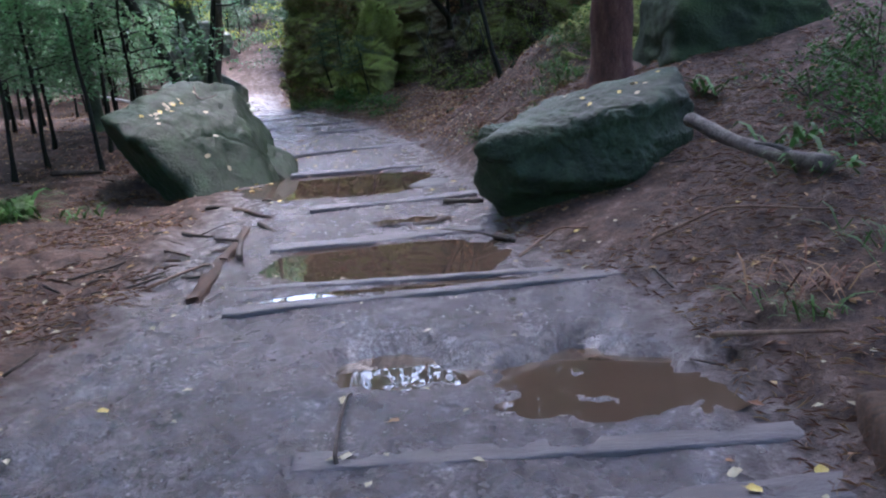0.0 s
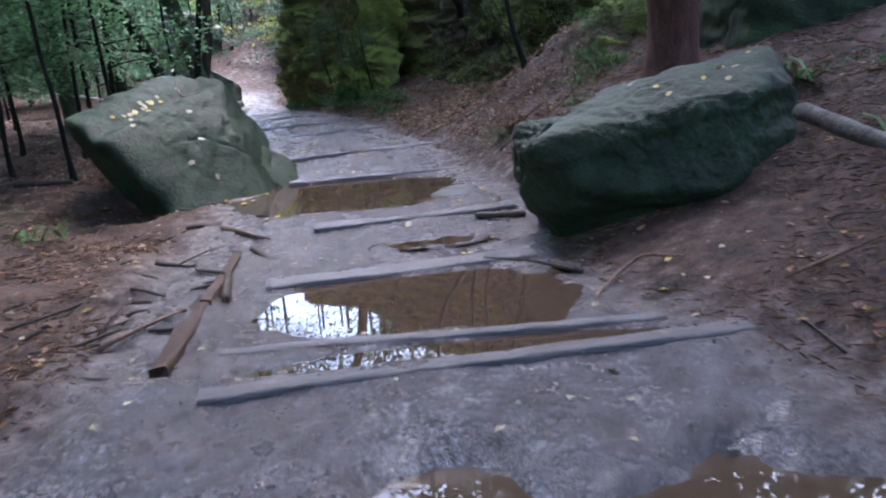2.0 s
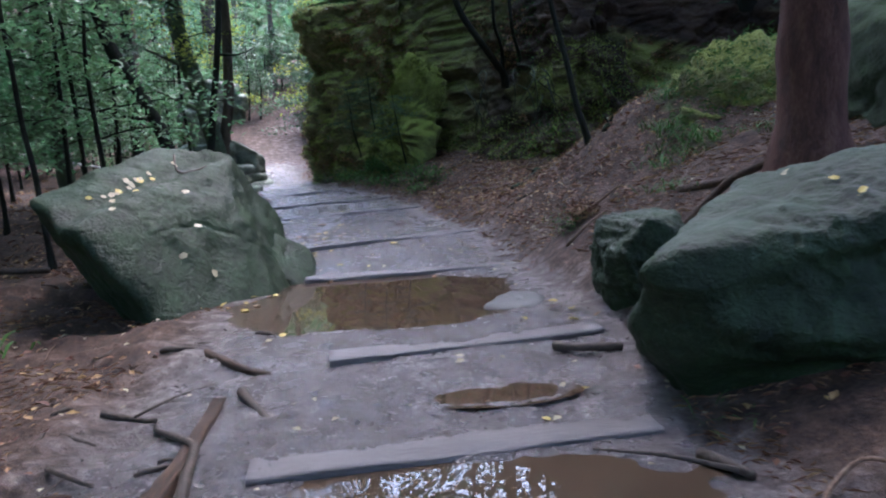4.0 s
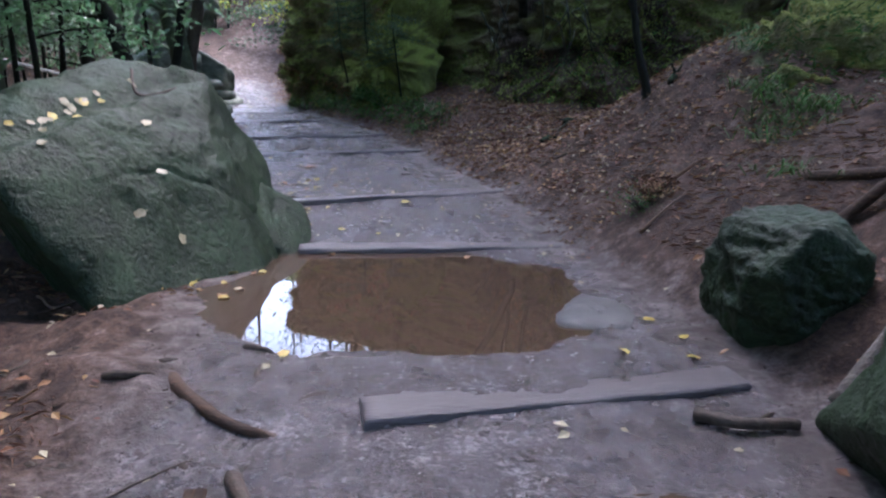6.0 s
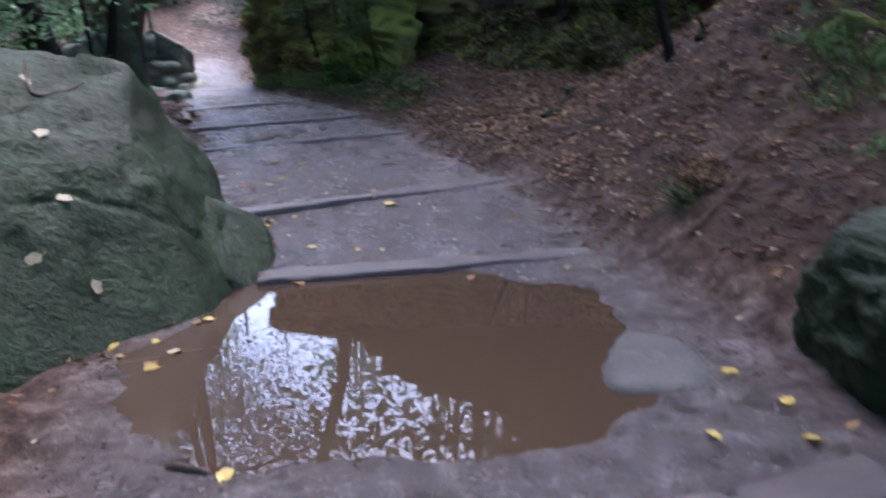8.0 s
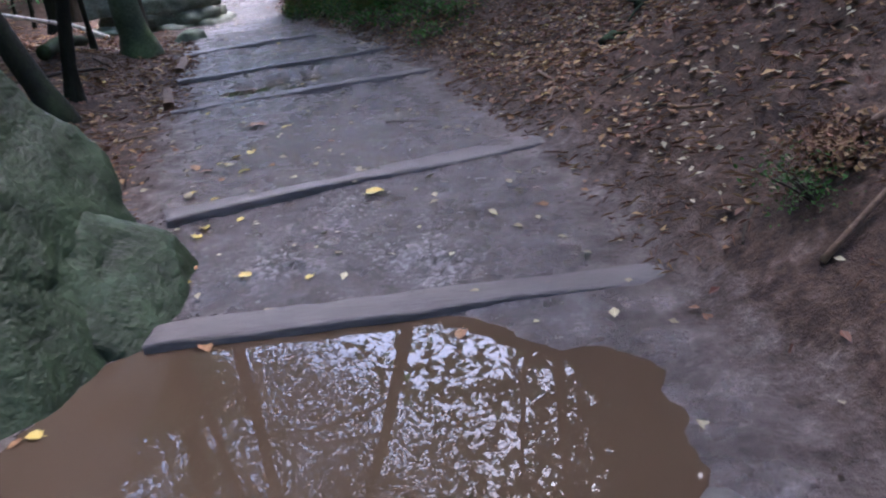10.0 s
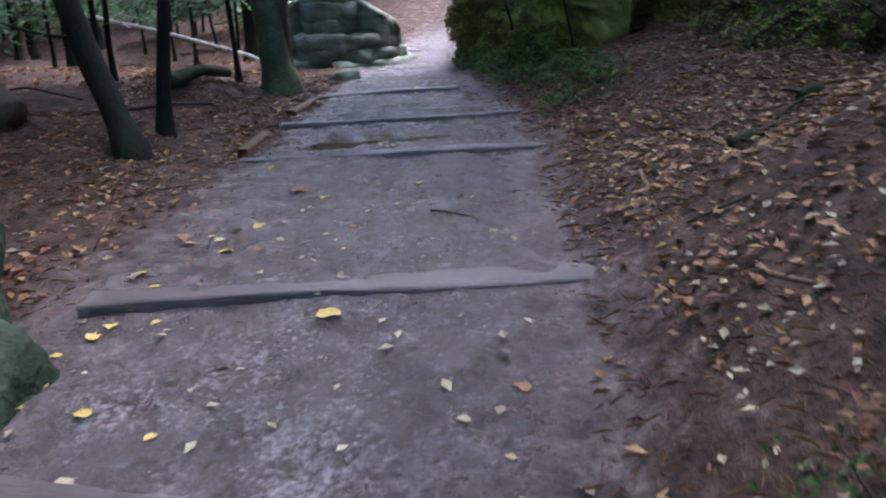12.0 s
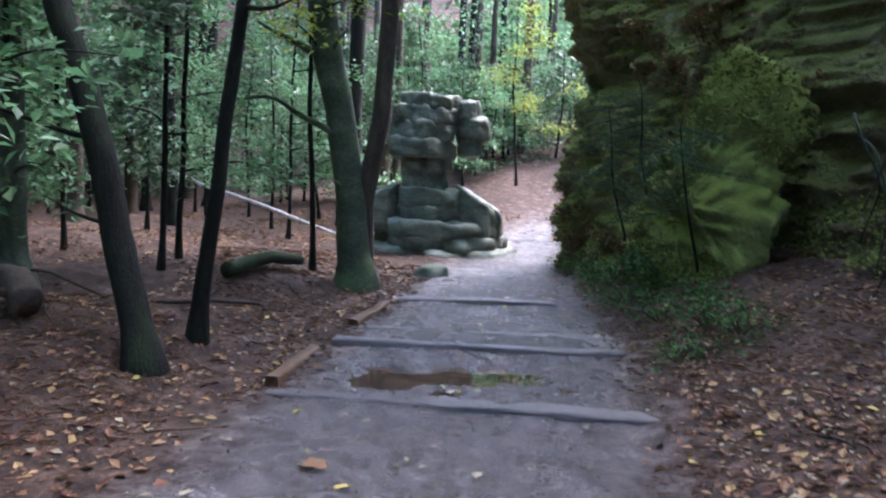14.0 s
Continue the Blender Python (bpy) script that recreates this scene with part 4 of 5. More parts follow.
# undergrowth: young beeches and spruces with leaves low down
def sapling(x, y, tall, mat, n, size, seed, label, width=0.9, low=0.25):
    rng = np.random.default_rng(seed)
    z = at(x, y)
    limbs = []
    spots = []
    for k in range(9):
        h = z + tall * (low + (0.95 - low) * k / 9)
        a = rng.uniform(0, 2 * np.pi)
        ln = width * rng.uniform(0.6, 1.2) * (1.15 - 0.7 * k / 9)
        pts = [(x, y, h), (x + ln * 0.5 * math.cos(a), y + ln * 0.5 * math.sin(a), h + 0.12), (x + ln * math.cos(a), y + ln * math.sin(a), h + 0.05)]
        limbs.append((pts, 0.012))
        for u in np.linspace(0.25, 1.05, 5):
            spots.append((x + ln * u * math.cos(a), y + ln * u * math.sin(a), h + 0.1 - 0.1 * u))
    tree("sapling", [(x, y, z), (x + rng.normal(0, 0.1), y, z + tall * 0.5), (x + rng.normal(0, 0.15), y, z + tall)], [0.03, 0.022, 0.006], BARK_DARK, label, (mat, n, size, spots, 0.17), limbs, seed, 6, "undergrowth saplings", category="sapling")


for i in range(130):
    x, y = r.uniform(-18, -5.6), r.uniform(8.5, 30)
    if (x > -6.8 and y > 15) or abs(x + 6.6) < 2.2 and 15.5 < y < 21.3 or x > np.interp(y, CY, CX) - 2.5 or (13.5 < y < 17.6 and -10.6 < x + (17.1 - y) * 1.1 < -6.0 and x > -9.3):
        continue
    leafy = r.uniform() < 0.6
    sapling(x, y, r.uniform(2.2, 5.0), LEAF_BEECH if leafy else NEEDLE, 1700 if leafy else 2000, 0.1 if leafy else 0.11, 500 + i, "leafy green young beech in the undergrowth" if leafy else "young spruce with drooping green twigs", r.uniform(0.7, 1.4), 0.2)
for i, (x, y) in enumerate([(-4.7, 10.7), (-5.4, 11.1), (-5.0, 10.0), (-6.0, 10.4), (-6.5, 11.5), (-5.9, 9.4), (-6.8, 9.9), (-7.3, 11.0), (-5.6, 11.9)]):
    sapling(x, y, r.uniform(3.8, 5.0), LEAF_BEECH, 1300, 0.1, 580 + i, "leafy green young beech in the undergrowth", 1.2, 0.3)
sapling(-5.6, 15.1, 3.9, LEAF_YELLOW, 700, 0.08, 559, "young beech with bright yellow-green leaves behind the verge", 0.9, 0.55)
for i, (x, y) in enumerate([(-5.2, 22.8), (-4.3, 25.5), (-6.2, 27), (-8.8, 25.5)]):
    sapling(x, y, 4.5, LEAF_YELLOW, 1000, 0.1, 560 + i, "young tree with yellow-green autumn leaves", 1.1, 0.3)

# woods beyond the pillar
for i in range(60):
    x, y = r.uniform(-12, -2.6), r.uniform(25.5, 36)
    if abs(x - np.interp(y, CY, CX)) < (0.9 if y < 29 else 0):
        continue
    leafy = i % 3 == 0
    sapling(x, y, r.uniform(1.6, 4.2), LEAF_BEECH if leafy else NEEDLE, 900, 0.13, 820 + i, "leafy green young beech in the undergrowth" if leafy else "young spruce with drooping green twigs", r.uniform(0.7, 1.3), 0.1)
    if i % 4 == 0:
        tree("forest_tree", [(x + 0.6, y, at(x + 0.6, y)), (x + 0.7, y, at(x, y) + 3), (x + 0.7, y, at(x, y) + 6)], [0.11, 0.09, 0.05], BARK_PINE, "straight brown spruce trunk among the forest", None, [], 900 + i, 7, "forest trees")

# far woods closing the view
n = 220000
ang, rad = r.uniform(0, 2 * np.pi, n), r.uniform(24, 78, n)
px, py = -3 + rad * np.cos(ang), 11 + rad * np.sin(ang)
gap = (px < 4) & (py > 20) & (px > -24)
pz = terrain(px, py)[0]
reach = np.where(gap, np.maximum(0.24 * rad + 0.5 - pz, 1.0), 13.0)
pz = pz + r.uniform(0, 1, n) ** 1.1 * reach
clump = (vnoise(px * 0.5, py * 0.5, 90) + vnoise(px * 0.9 + pz, pz * 0.8, 91) > -0.25) & ((np.abs(px - np.interp(py, CY, CX)) > 1.5) | (py > 31))
P = np.stack([px, py, pz], -1)[clump]
half = r.uniform(0, 1, len(P)) < 0.6
thing("far_woods", *leaf_mesh(P[half], 0.75, r, 0.6, 0.6), FAR_LEAF, "dense green woods closing the distance", "woods", kind="stuff", soft=False)
thing("far_woods", *leaf_mesh(P[~half], 0.7, r, 0.6, 0.4), FAR_LEAF, "dark spruce woods closing the distance", "woods", kind="stuff", soft=False)

# ---- fallen wood, roots and sticks ----
def laid(points, lift=0.0):
    """Points of the plan set on the ground; a third number is a height above it."""
    return np.array([(p[0], p[1], at(p[0], p[1]) + lift + (p[2] if len(p) > 2 else 0)) for p in points])


def wood(name, points, radius, mat, label, category="stick", lift=None, taper=0.6, sides=7, seed=0, group="", ripple=0.03, twigs=0):
    P = laid(points, radius * 0.6 if lift is None else lift)
    ob = holder(name, P[0], label, category, group)
    part("stem", *tube(P - P[0], np.linspace(radius, radius * taper, len(P)), sides, 0.16, seed, 0.04, ripple), mat, ob)
    rng = np.random.default_rng(seed)
    for k in range(twigs):
        q = P[0] + (P[-1] - P[0]) * rng.uniform(0.2, 0.9)
        e = q + rng.normal(0, 1, 3) * np.array([0.18, 0.18, 0.05]) + (0, 0, 0.05)
        part("twig", *tube(np.array([q, (q + e) / 2 + (0, 0, 0.02), e]) - P[0], [radius * 0.4, radius * 0.3, radius * 0.15], 5, 0.1, seed + k, 0.05), mat, ob)
    return ob


for x0, y0, x1, y1, wide, k in ((-1.52, 4.25, -1.7, 5.4, 0.085, 71), (-1.66, 5.25, -1.84, 6.42, 0.075, 72), (-1.62, 4.5, -1.74, 5.1, 0.04, 73)):
    beam(x0, y0, x1, y1, at((x0 + x1) / 2, (y0 + y1) / 2) + 0.022, wide, 0.09, k, ROTTEN, "rotten_timber", "split rotten orange-brown timber edging the muddy path", "timber", "edge timbers")
wood("rotten_timber", [(-1.58, 5.3), (-1.74, 5.75, 0.04), (-2.05, 6.05, 0.01)], 0.03, STICK, "splintered rotten timber lying in the mud", "timber", seed=63, sides=6, taper=0.4, group="edge timbers", ripple=0.1)
wood("birch_log", [(1.9, 5.95, 0.22), (2.05, 5.4, 0.13), (2.2, 4.9, 0.06), (2.32, 4.45, 0.03)], 0.055, PEELED, "pale peeling log lying on the bank beside the boulder", "log", seed=5, sides=12, taper=0.9, twigs=1)
wood("fallen_birch", [(-6.54, 17.1, 0.0), (-7.05, 17.16, 0.23), (-8.38, 17, 0.53), (-9.86, 16.9, 0.79), (-10.85, 16.9, 1.02)], 0.032, BIRCH, "long white birch trunk fallen across the forest floor", "log", seed=6, sides=10, taper=0.6, twigs=2)
beam(-3.59, 12.66, -3.98, 13.51, at(-3.78, 13.08) + 0.035, 0.085, 0.14, 63, ORANGE, "edge_timber", "orange-brown squared timber edging the step", "timber", "edge timbers")
beam(-4.08, 13.98, -4.45, 14.91, at(-4.26, 14.44) + 0.03, 0.085, 0.14, 64, ORANGE, "edge_timber", "orange-brown squared timber edging the step", "timber", "edge timbers")
wood("forest_log", [(-5.91, 12.26, 0.12), (-5.39, 12.15, 0.1), (-5.18, 12.08, 0.08)], 0.1, BARK_PINE, "short broken brown log on the leaf litter", "log", seed=9, sides=11, taper=1.0, twigs=2)
wood("mossy_log", [(-5.31, 13.77, 0.08), (-5.44, 14.37, 0.07), (-5.57, 14.91, 0.05)], 0.075, DARK_MOSS, "mossy green log lying behind the trees", "log", seed=10, sides=10)
wood("grey_log", [(0.4, 7.05, 0.05), (0.62, 7.2, 0.16), (0.85, 7.35, 0.3)], 0.035, PEELED, "thin grey log leaning on the bank by the boulder", "log", seed=11, sides=9)
ROOTS = [([(-2.3, 7.24, -0.02), (-2.13, 6.97, 0.02), (-2.01, 6.83, 0.02), (-1.9, 6.78, 0.015), (-1.75, 6.76, 0.0), (-1.58, 6.64, -0.02)], 0.034, 1), ([(-1.86, 7.0, -0.02), (-1.93, 7.16, 0.012), (-1.92, 7.26, 0.012), (-1.86, 7.36, -0.02)], 0.022, 2), ([(-1.72, 6.98, -0.01), (-1.62, 7.1, 0.015), (-1.5, 7.14, -0.02)], 0.02, 3),
         ([(0.49, 4.96), (0.67, 5.28, 0.04), (0.8, 5.36, 0.07), (0.98, 5.14, 0.03)], 0.013, 4), ([(1.35, 3.44), (1.57, 3.2, 0.05), (1.8, 3.02, 0.05)], 0.014, 5), ([(-1.78, 6.5, -0.02), (-1.7, 6.34, 0.015), (-1.5, 6.08, 0.01), (-1.3, 6.16, -0.02)], 0.032, 6),
         ([(1.3, 4.6), (1.7, 4.5, 0.05), (2.2, 4.1, 0.04)], 0.01, 7), ([(1.0, 8.9), (1.25, 8.5, 0.05), (1.5, 8.2, 0.1)], 0.045, 8), ([(0.9, 8.3), (1.2, 8.3, 0.1), (1.5, 8.05, 0.1)], 0.04, 9)]
for pts, rad, s in ROOTS:
    wood("tree_root", pts, rad, TAN_STICK if s in (4, 5, 7) else (STICK if s in (2, 3, 6) else ROTTEN), "bare brown tree root crossing the mud" if s not in (4, 5, 7) else "pale bare root on the needle-covered bank", "root", -0.25 * rad, 0.5, 8, 20 + s, "bare roots", 0.07)
STICKS = [([(-2.06, 4.68), (-1.9, 4.88), (-1.74, 5.05)], 0.015, 0), ([(-0.33, 2.45), (-0.35, 2.7, 0.03), (-0.36, 2.98)], 0.011, 1), ([(-0.14, 7.03), (-0.02, 6.93, 0.02), (0.24, 6.97)], 0.035, 1), ([(0.37, 9.8), (0.48, 9.8, 0.03), (0.66, 9.84, 0.05)], 0.018, 0),
          ([(-3.06, 10.69), (-2.97, 10.94)], 0.014, 1), ([(0.33, 5.63), (0.47, 5.44)], 0.03, 1), ([(-5.6, 9.75), (-4.9, 9.78)], 0.04, 1), ([(-2.5, 4.8), (-2.2, 4.75), (-2.0, 4.9)], 0.013, 1), ([(-2.3, 5.6), (-2.05, 5.5)], 0.016, 1),
          ([(-2.4, 6.2), (-2.1, 6.15)], 0.02, 1), ([(-2.9, 5.2), (-2.6, 5.5), (-2.5, 5.9)], 0.012, 1), ([(1.22, 4.5), (1.3, 4.0)], 0.01, 1), ([(-1.74, 11.82), (-1.45, 11.77)], 0.008, 1), ([(-0.73, 12.21), (-0.63, 11.87), (-0.68, 11.63)], 0.013, 0), ([(-0.39, 12.02), (-0.35, 11.63)], 0.01, 0),
          ([(-3.59, 11.81), (-3.35, 12.09)], 0.009, 0), ([(-5.45, 12.88), (-4.82, 13.18, 0.1), (-4.53, 13.46, 0.15)], 0.02, 1), ([(-0.11, 10.77), (0.08, 10.49)], 0.012, 0), ([(-5.73, 12.41, 0.2), (-5.21, 12.25, 0.25), (-4.67, 12.26, 0.3)], 0.012, 1)]
for i, (pts, rad, s) in enumerate(STICKS):
    wood("stick", pts, rad, (TAN_STICK, STICK)[s], ("pale peeled stick on the ground", "dark wet stick lying in the mud")[s], "stick", None, 0.6, 6, 50 + i, "fallen sticks", 0.03, 1 if rad > 0.012 else 0)
rw = np.random.default_rng(83)
for i in range(46):
    x, y = rw.uniform(-3.5, -1.75), rw.uniform(4.2, 7.7)
    a, ln = rw.normal(0.3, 0.5), rw.uniform(0.05, 0.2)
    rad = rw.uniform(0.009, 0.024)
    wood("bark_chunk", [(x, y, -0.2 * rad), (x + 0.5 * ln * math.cos(a), y + 0.5 * ln * math.sin(a), 0.2 * rad), (x + ln * math.cos(a + 0.4), y + ln * math.sin(a + 0.4), -0.4 * rad)], rad, (ROTTEN, STICK, STICK)[i % 3], ("rotten orange-brown chip of wood in the mud", "dark wet chunk of bark in the mud", "dark wet chunk of bark in the mud")[i % 3], "bark", 0.0, 0.6, 7, 160 + i, "bark chunks in the mud", 0.04)
wood("bank_branch", [(0.12, 9.3), (0.31, 9.4, 0.03), (0.46, 9.52, 0.02)], 0.013, TAN_STICK, "pale bent branch lying on the bank", "branch", None, 0.6, 8, 171)
rs = np.random.default_rng(77)
for i in range(70):
    y = rs.uniform(2.2, 16)
    side = rs.choice([-1, 1])
    x = np.interp(y, CY, CX) + side * rs.uniform(1.3, 3.6)
    a, ln = rs.uniform(0, 6.3), rs.uniform(0.12, 0.5)
    s = int(rs.uniform() < 0.6)
    wood("stick", [(x, y), (x + 0.5 * ln * math.cos(a), y + 0.5 * ln * math.sin(a), 0.01), (x + ln * math.cos(a + 0.2), y + ln * math.sin(a + 0.2))], rs.uniform(0.004, 0.011), (TAN_STICK, STICK)[s], ("pale peeled stick on the ground", "dark wet stick lying in the mud")[s], "stick", None, 0.5, 5, 90 + i, "fallen sticks", 0.03)

# ---- leaves on the ground ----
rl = np.random.default_rng(31)


def scatter(n, left, right, y0, y1, keep):
    y = rl.uniform(y0, y1, n)
    x = np.interp(y, CY, CX) + rl.uniform(left, right, n)
    z, trod = terrain(x, y)
    ok = keep(x, y, trod)
    return np.stack([x, y, z], -1)[ok]


def patchy(x, y, seed, low=-0.1):
    return fbm(x * 0.9, y * 0.9, 3, seed) > low


def dry(P):
    wet = np.zeros(len(P), bool)
    for p in PUDDLES:
        wet |= (pool(P[:, 0], P[:, 1], p) > -0.02)
    return P[~wet]


P = scatter(70000, -8, 9, 1.5, 24, lambda x, y, t: (rl.uniform(0, 1, len(x)) < np.where(y > 9.5, 1.0, 0.35) * np.clip(1.1 - t * 1.35, 0, 1) ** 2) & patchy(x, y, 51, -0.18))
thing("leaf_litter", *leaf_mesh(P + (0, 0, 0.008), 0.06, rl, 0.3, 0.6), LITTER, "brown fallen beech leaves covering the banks", "leaf litter", kind="stuff", soft=False)
P = dry(scatter(2600, -3.2, 2.4, 1.5, 22, lambda x, y, t: rl.uniform(0, 1, len(x)) < np.where(y > 9, 0.55, 0.25)))
thing("leaf_litter", *leaf_mesh(P + (0, 0, 0.012), 0.05, rl, 0.2, 0.65), CREAM, "pale fallen leaves scattered over the path and its edges", "leaf litter", kind="stuff", soft=False)
P = scatter(8000, 1.3, 6.0, 9.6, 15.5, lambda x, y, t: (t < 0.3) & patchy(x, y, 53, -0.3))
thing("leaf_litter", *leaf_mesh(P + (0, 0, 0.01), 0.048, rl, 0.3, 0.6), LITTER, "brown and copper fallen leaves on the slope", "leaf litter", kind="stuff", soft=False)
P = scatter(2500, 1.3, 6.0, 9.6, 15.5, lambda x, y, t: (t < 0.3) & patchy(x, y, 54, -0.1))
thing("leaf_litter", *leaf_mesh(P + (0, 0, 0.014), 0.042, rl, 0.3, 0.6), CREAM, "pale fallen leaves on the slope", "leaf litter", kind="stuff", soft=False)
P = scatter(90000, -3.5, 4.5, 1.5, 17, lambda x, y, t: (t < 0.5) & patchy(x, y, 57, -0.15))
thing("needle_litter", *leaf_mesh(P + (0, 0, 0.004), 0.07, rl, 0.15, 0.07), NEEDLE_LITTER, "fallen brown needles and twiglets on the banks", "needle litter", kind="stuff", soft=False)
P = dry(scatter(9000, -2.4, 1.6, 1.6, 20, lambda x, y, t: (t > 0.3) & patchy(x, y, 63, -0.05)))
thing("grit", *leaf_mesh(P + (0, 0, 0.004), 0.02, rl, 0.5, 0.8), STICK, "dark crumbs of bark and grit trodden into the mud", "grit", kind="stuff", soft=False)
P = dry(scatter(5000, -2.4, 1.6, 1.6, 20, lambda x, y, t: (t > 0.3) & patchy(x, y, 67, 0.0)))
thing("grit", *leaf_mesh(P + (0, 0, 0.004), 0.018, rl, 0.5, 0.8), PALE_STONE, "pale sand grains and pebbles in the mud", "grit", kind="stuff", soft=False)


def fallen_leaf(seed):
    """A broad curled leaf with a stalk."""
    a = np.linspace(0, 2 * np.pi, 17)[:-1]
    rng = np.random.default_rng(seed)
    rad = 0.035 * (1 + 0.22 * np.cos(a) + 0.18 * np.abs(np.sin(2.5 * a)) + 0.08 * rng.normal(0, 1, 16))
    ring = np.stack([rad * 1.25 * np.cos(a), rad * np.sin(a), 0.25 * rad * np.sin(a) ** 2 + 0.003 * rng.normal(0, 1, 16)], -1)
    V = np.concatenate([ring, [(0, 0, 0)], [(-0.04, 0.002, 0.002), (-0.085, 0.0, 0.004), (-0.04, -0.002, 0.002)]])
    return V, [[i, (i + 1) % 16, 16] for i in range(16)] + [[17, 18, 19]]


def lay_leaf(mesh, p, nrm, turn, size, label, group):
    ob = tagged(new("fallen_leaf", mesh), label, "leaf", group)
    q = Vector((0, 0, 1)).rotation_difference(Vector(nrm))
    ob.matrix_basis = Matrix.LocRotScale(Vector(p), q @ Euler((0, 0, turn)).to_quaternion(), (size, size, size))
    return ob


LEAVES = [mesh_of("fallen_leaf", *fallen_leaf(k), m) for k, m in enumerate((GOLD, GOLD, CREAM, LITTER))]
LABELS = ["golden yellow fallen leaf lying on the wet path", "golden yellow fallen leaf lying on the wet path", "pale cream fallen leaf lying on the wet path", "brown fallen leaf lying on the wet path"]
lay_leaf(LEAVES[3], (-2.687, 11.974, at(-2.687, 11.974) + 0.01), (0, 0, 1), 0.4, 1.3, "orange-brown fallen leaf lying on the wet path", "fallen leaves")
lay_leaf(LEAVES[0], (-1.575, 10.548, at(-1.575, 10.548) + 0.01), (0, 0, 1), 0.8, 1.0, LABELS[0], "fallen leaves")
lay_leaf(LEAVES[2], (-2.05, 12.32, at(-2.05, 12.32) + 0.01), (0, 0, 1), 2.0, 0.6, LABELS[2], "fallen leaves")
for i in range(130):
    y = rl.uniform(2, 16) if i > 45 else rl.uniform(8.2, 11.5)
    x = np.interp(y, CY, CX) + (rl.uniform(-2.6, 2.2) if i > 45 else rl.normal(-0.85, 0.16) - 0.55 * (y < 9.3))
    k = int(rl.choice(4, p=[0.3, 0.25, 0.2, 0.25]))
    if any(pool(x, y, p) > 0.15 for p in PUDDLES):
        continue
    if any(pool(x, y, p) > -0.05 for p in PUDDLES[:2]):
        z = max(at(x, y), 0.272 if y > 7 else 0.175) + 0.003
    else:
        z = at(x, y) + 0.008
    lay_leaf(LEAVES[k], (x, y, z), (rl.normal(0, 0.15), rl.normal(0, 0.15), 1), rl.uniform(0, 6.3), rl.uniform(0.35, 0.75), LABELS[k], "fallen leaves")

from mathutils.bvhtree import BVHTree


lb = BVHTree.FromPolygons([v.co for v in rock_left.data.vertices], [list(p.vertices) for p in rock_left.data.polygons])
rb = BVHTree.FromPolygons([v.co for v in rock_right.data.vertices], [list(p.vertices) for p in rock_right.data.polygons])
for i in range(26):
    u = rl.uniform(-0.9, 0.25)
    x, y = (-0.32 + 0.3 * (u + 0.6) + rl.normal(0, 0.03), u) if i < 16 else (rl.uniform(-0.9, 0.55), rl.uniform(-1, 0.5))
    hit = lb.ray_cast(Vector((x, y, 5)), Vector((0, 0, -1)))
    if hit[0] and hit[1].z > 0.4:
        lay_leaf(LEAVES[(2, 2, 0, 2)[i % 4]], hit[0] + rock_left.location + hit[1] * 0.008, hit[1], rl.uniform(0, 6), rl.uniform(0.4, 0.8), "pale yellow fallen leaf stuck on the boulder", "leaves on the boulders")
for i in range(10):
    hit = rb.ray_cast(Vector((rl.uniform(-0.6, 0.8), rl.uniform(-0.2, 0.4), 5)), Vector((0, 0, -1)))
    if hit[0] and hit[1].z > 0.4:
        lay_leaf(LEAVES[(0, 2)[i % 2]], hit[0] + rock_right.location + hit[1] * 0.008, hit[1], rl.uniform(0, 6), rl.uniform(0.35, 0.6), "small yellow fallen leaf on the boulder", "leaves on the boulders")
mark = []
for u in np.linspace(-1, 1, 9):
    hit = lb.ray_cast(Vector((0.02 + 0.15 * u, 0.1 + 0.22 * u * u, 5)), Vector((0, 0, -1)))
    if hit[0]:
        mark.append(tuple(hit[0] + hit[1] * 0.001))
if len(mark) > 4:
    part("carved_groove", *tube(mark, [0.011] * len(mark), 6, 0.1, 1, 0.03), STICK, rock_left, "dark curved groove carved in the stone")


# ---- ferns, grass and shrubs ----
def tuft(name, x, y, n, size, mat, seed, label, category, slim=0.08, lift=0.0, spread=0.12, z=None):
    """Arching blades from one foot, each of three bent pieces."""
    rng = np.random.default_rng(seed)
    foot = np.array((x, y, (at(x, y) if z is None else z) + lift))
    V, F = [], []
    for k in range(n):
        a, ln = rng.uniform(0, 6.3), size * rng.uniform(0.5, 1.2)
        d, s = np.array((math.cos(a), math.sin(a), 0)), np.array((-math.sin(a), math.cos(a), 0))
        o = np.array((*rng.normal(0, spread, 2), -0.02))
        rise = rng.uniform(0.4, 1.0)
        for j, (u, h) in enumerate(((0, 0), (0.4, 0.55 * rise), (0.75, 0.65 * rise), (1.0, 0.45 * rise))):
            w = ln * slim * (0.6, 1, 0.7, 0.05)[j]
            V += [o + d * ln * u + s * w + (0, 0, h * ln), o + d * ln * u - s * w + (0, 0, h * ln)]
        b = len(V) - 8
        F += [[b + 2 * j, b + 2 * j + 1, b + 2 * j + 3, b + 2 * j + 2] for j in range(3)]
    ob = thing(name, np.array(V), F, mat, label, category, kind="stuff")
    ob.location = foot
    return ob


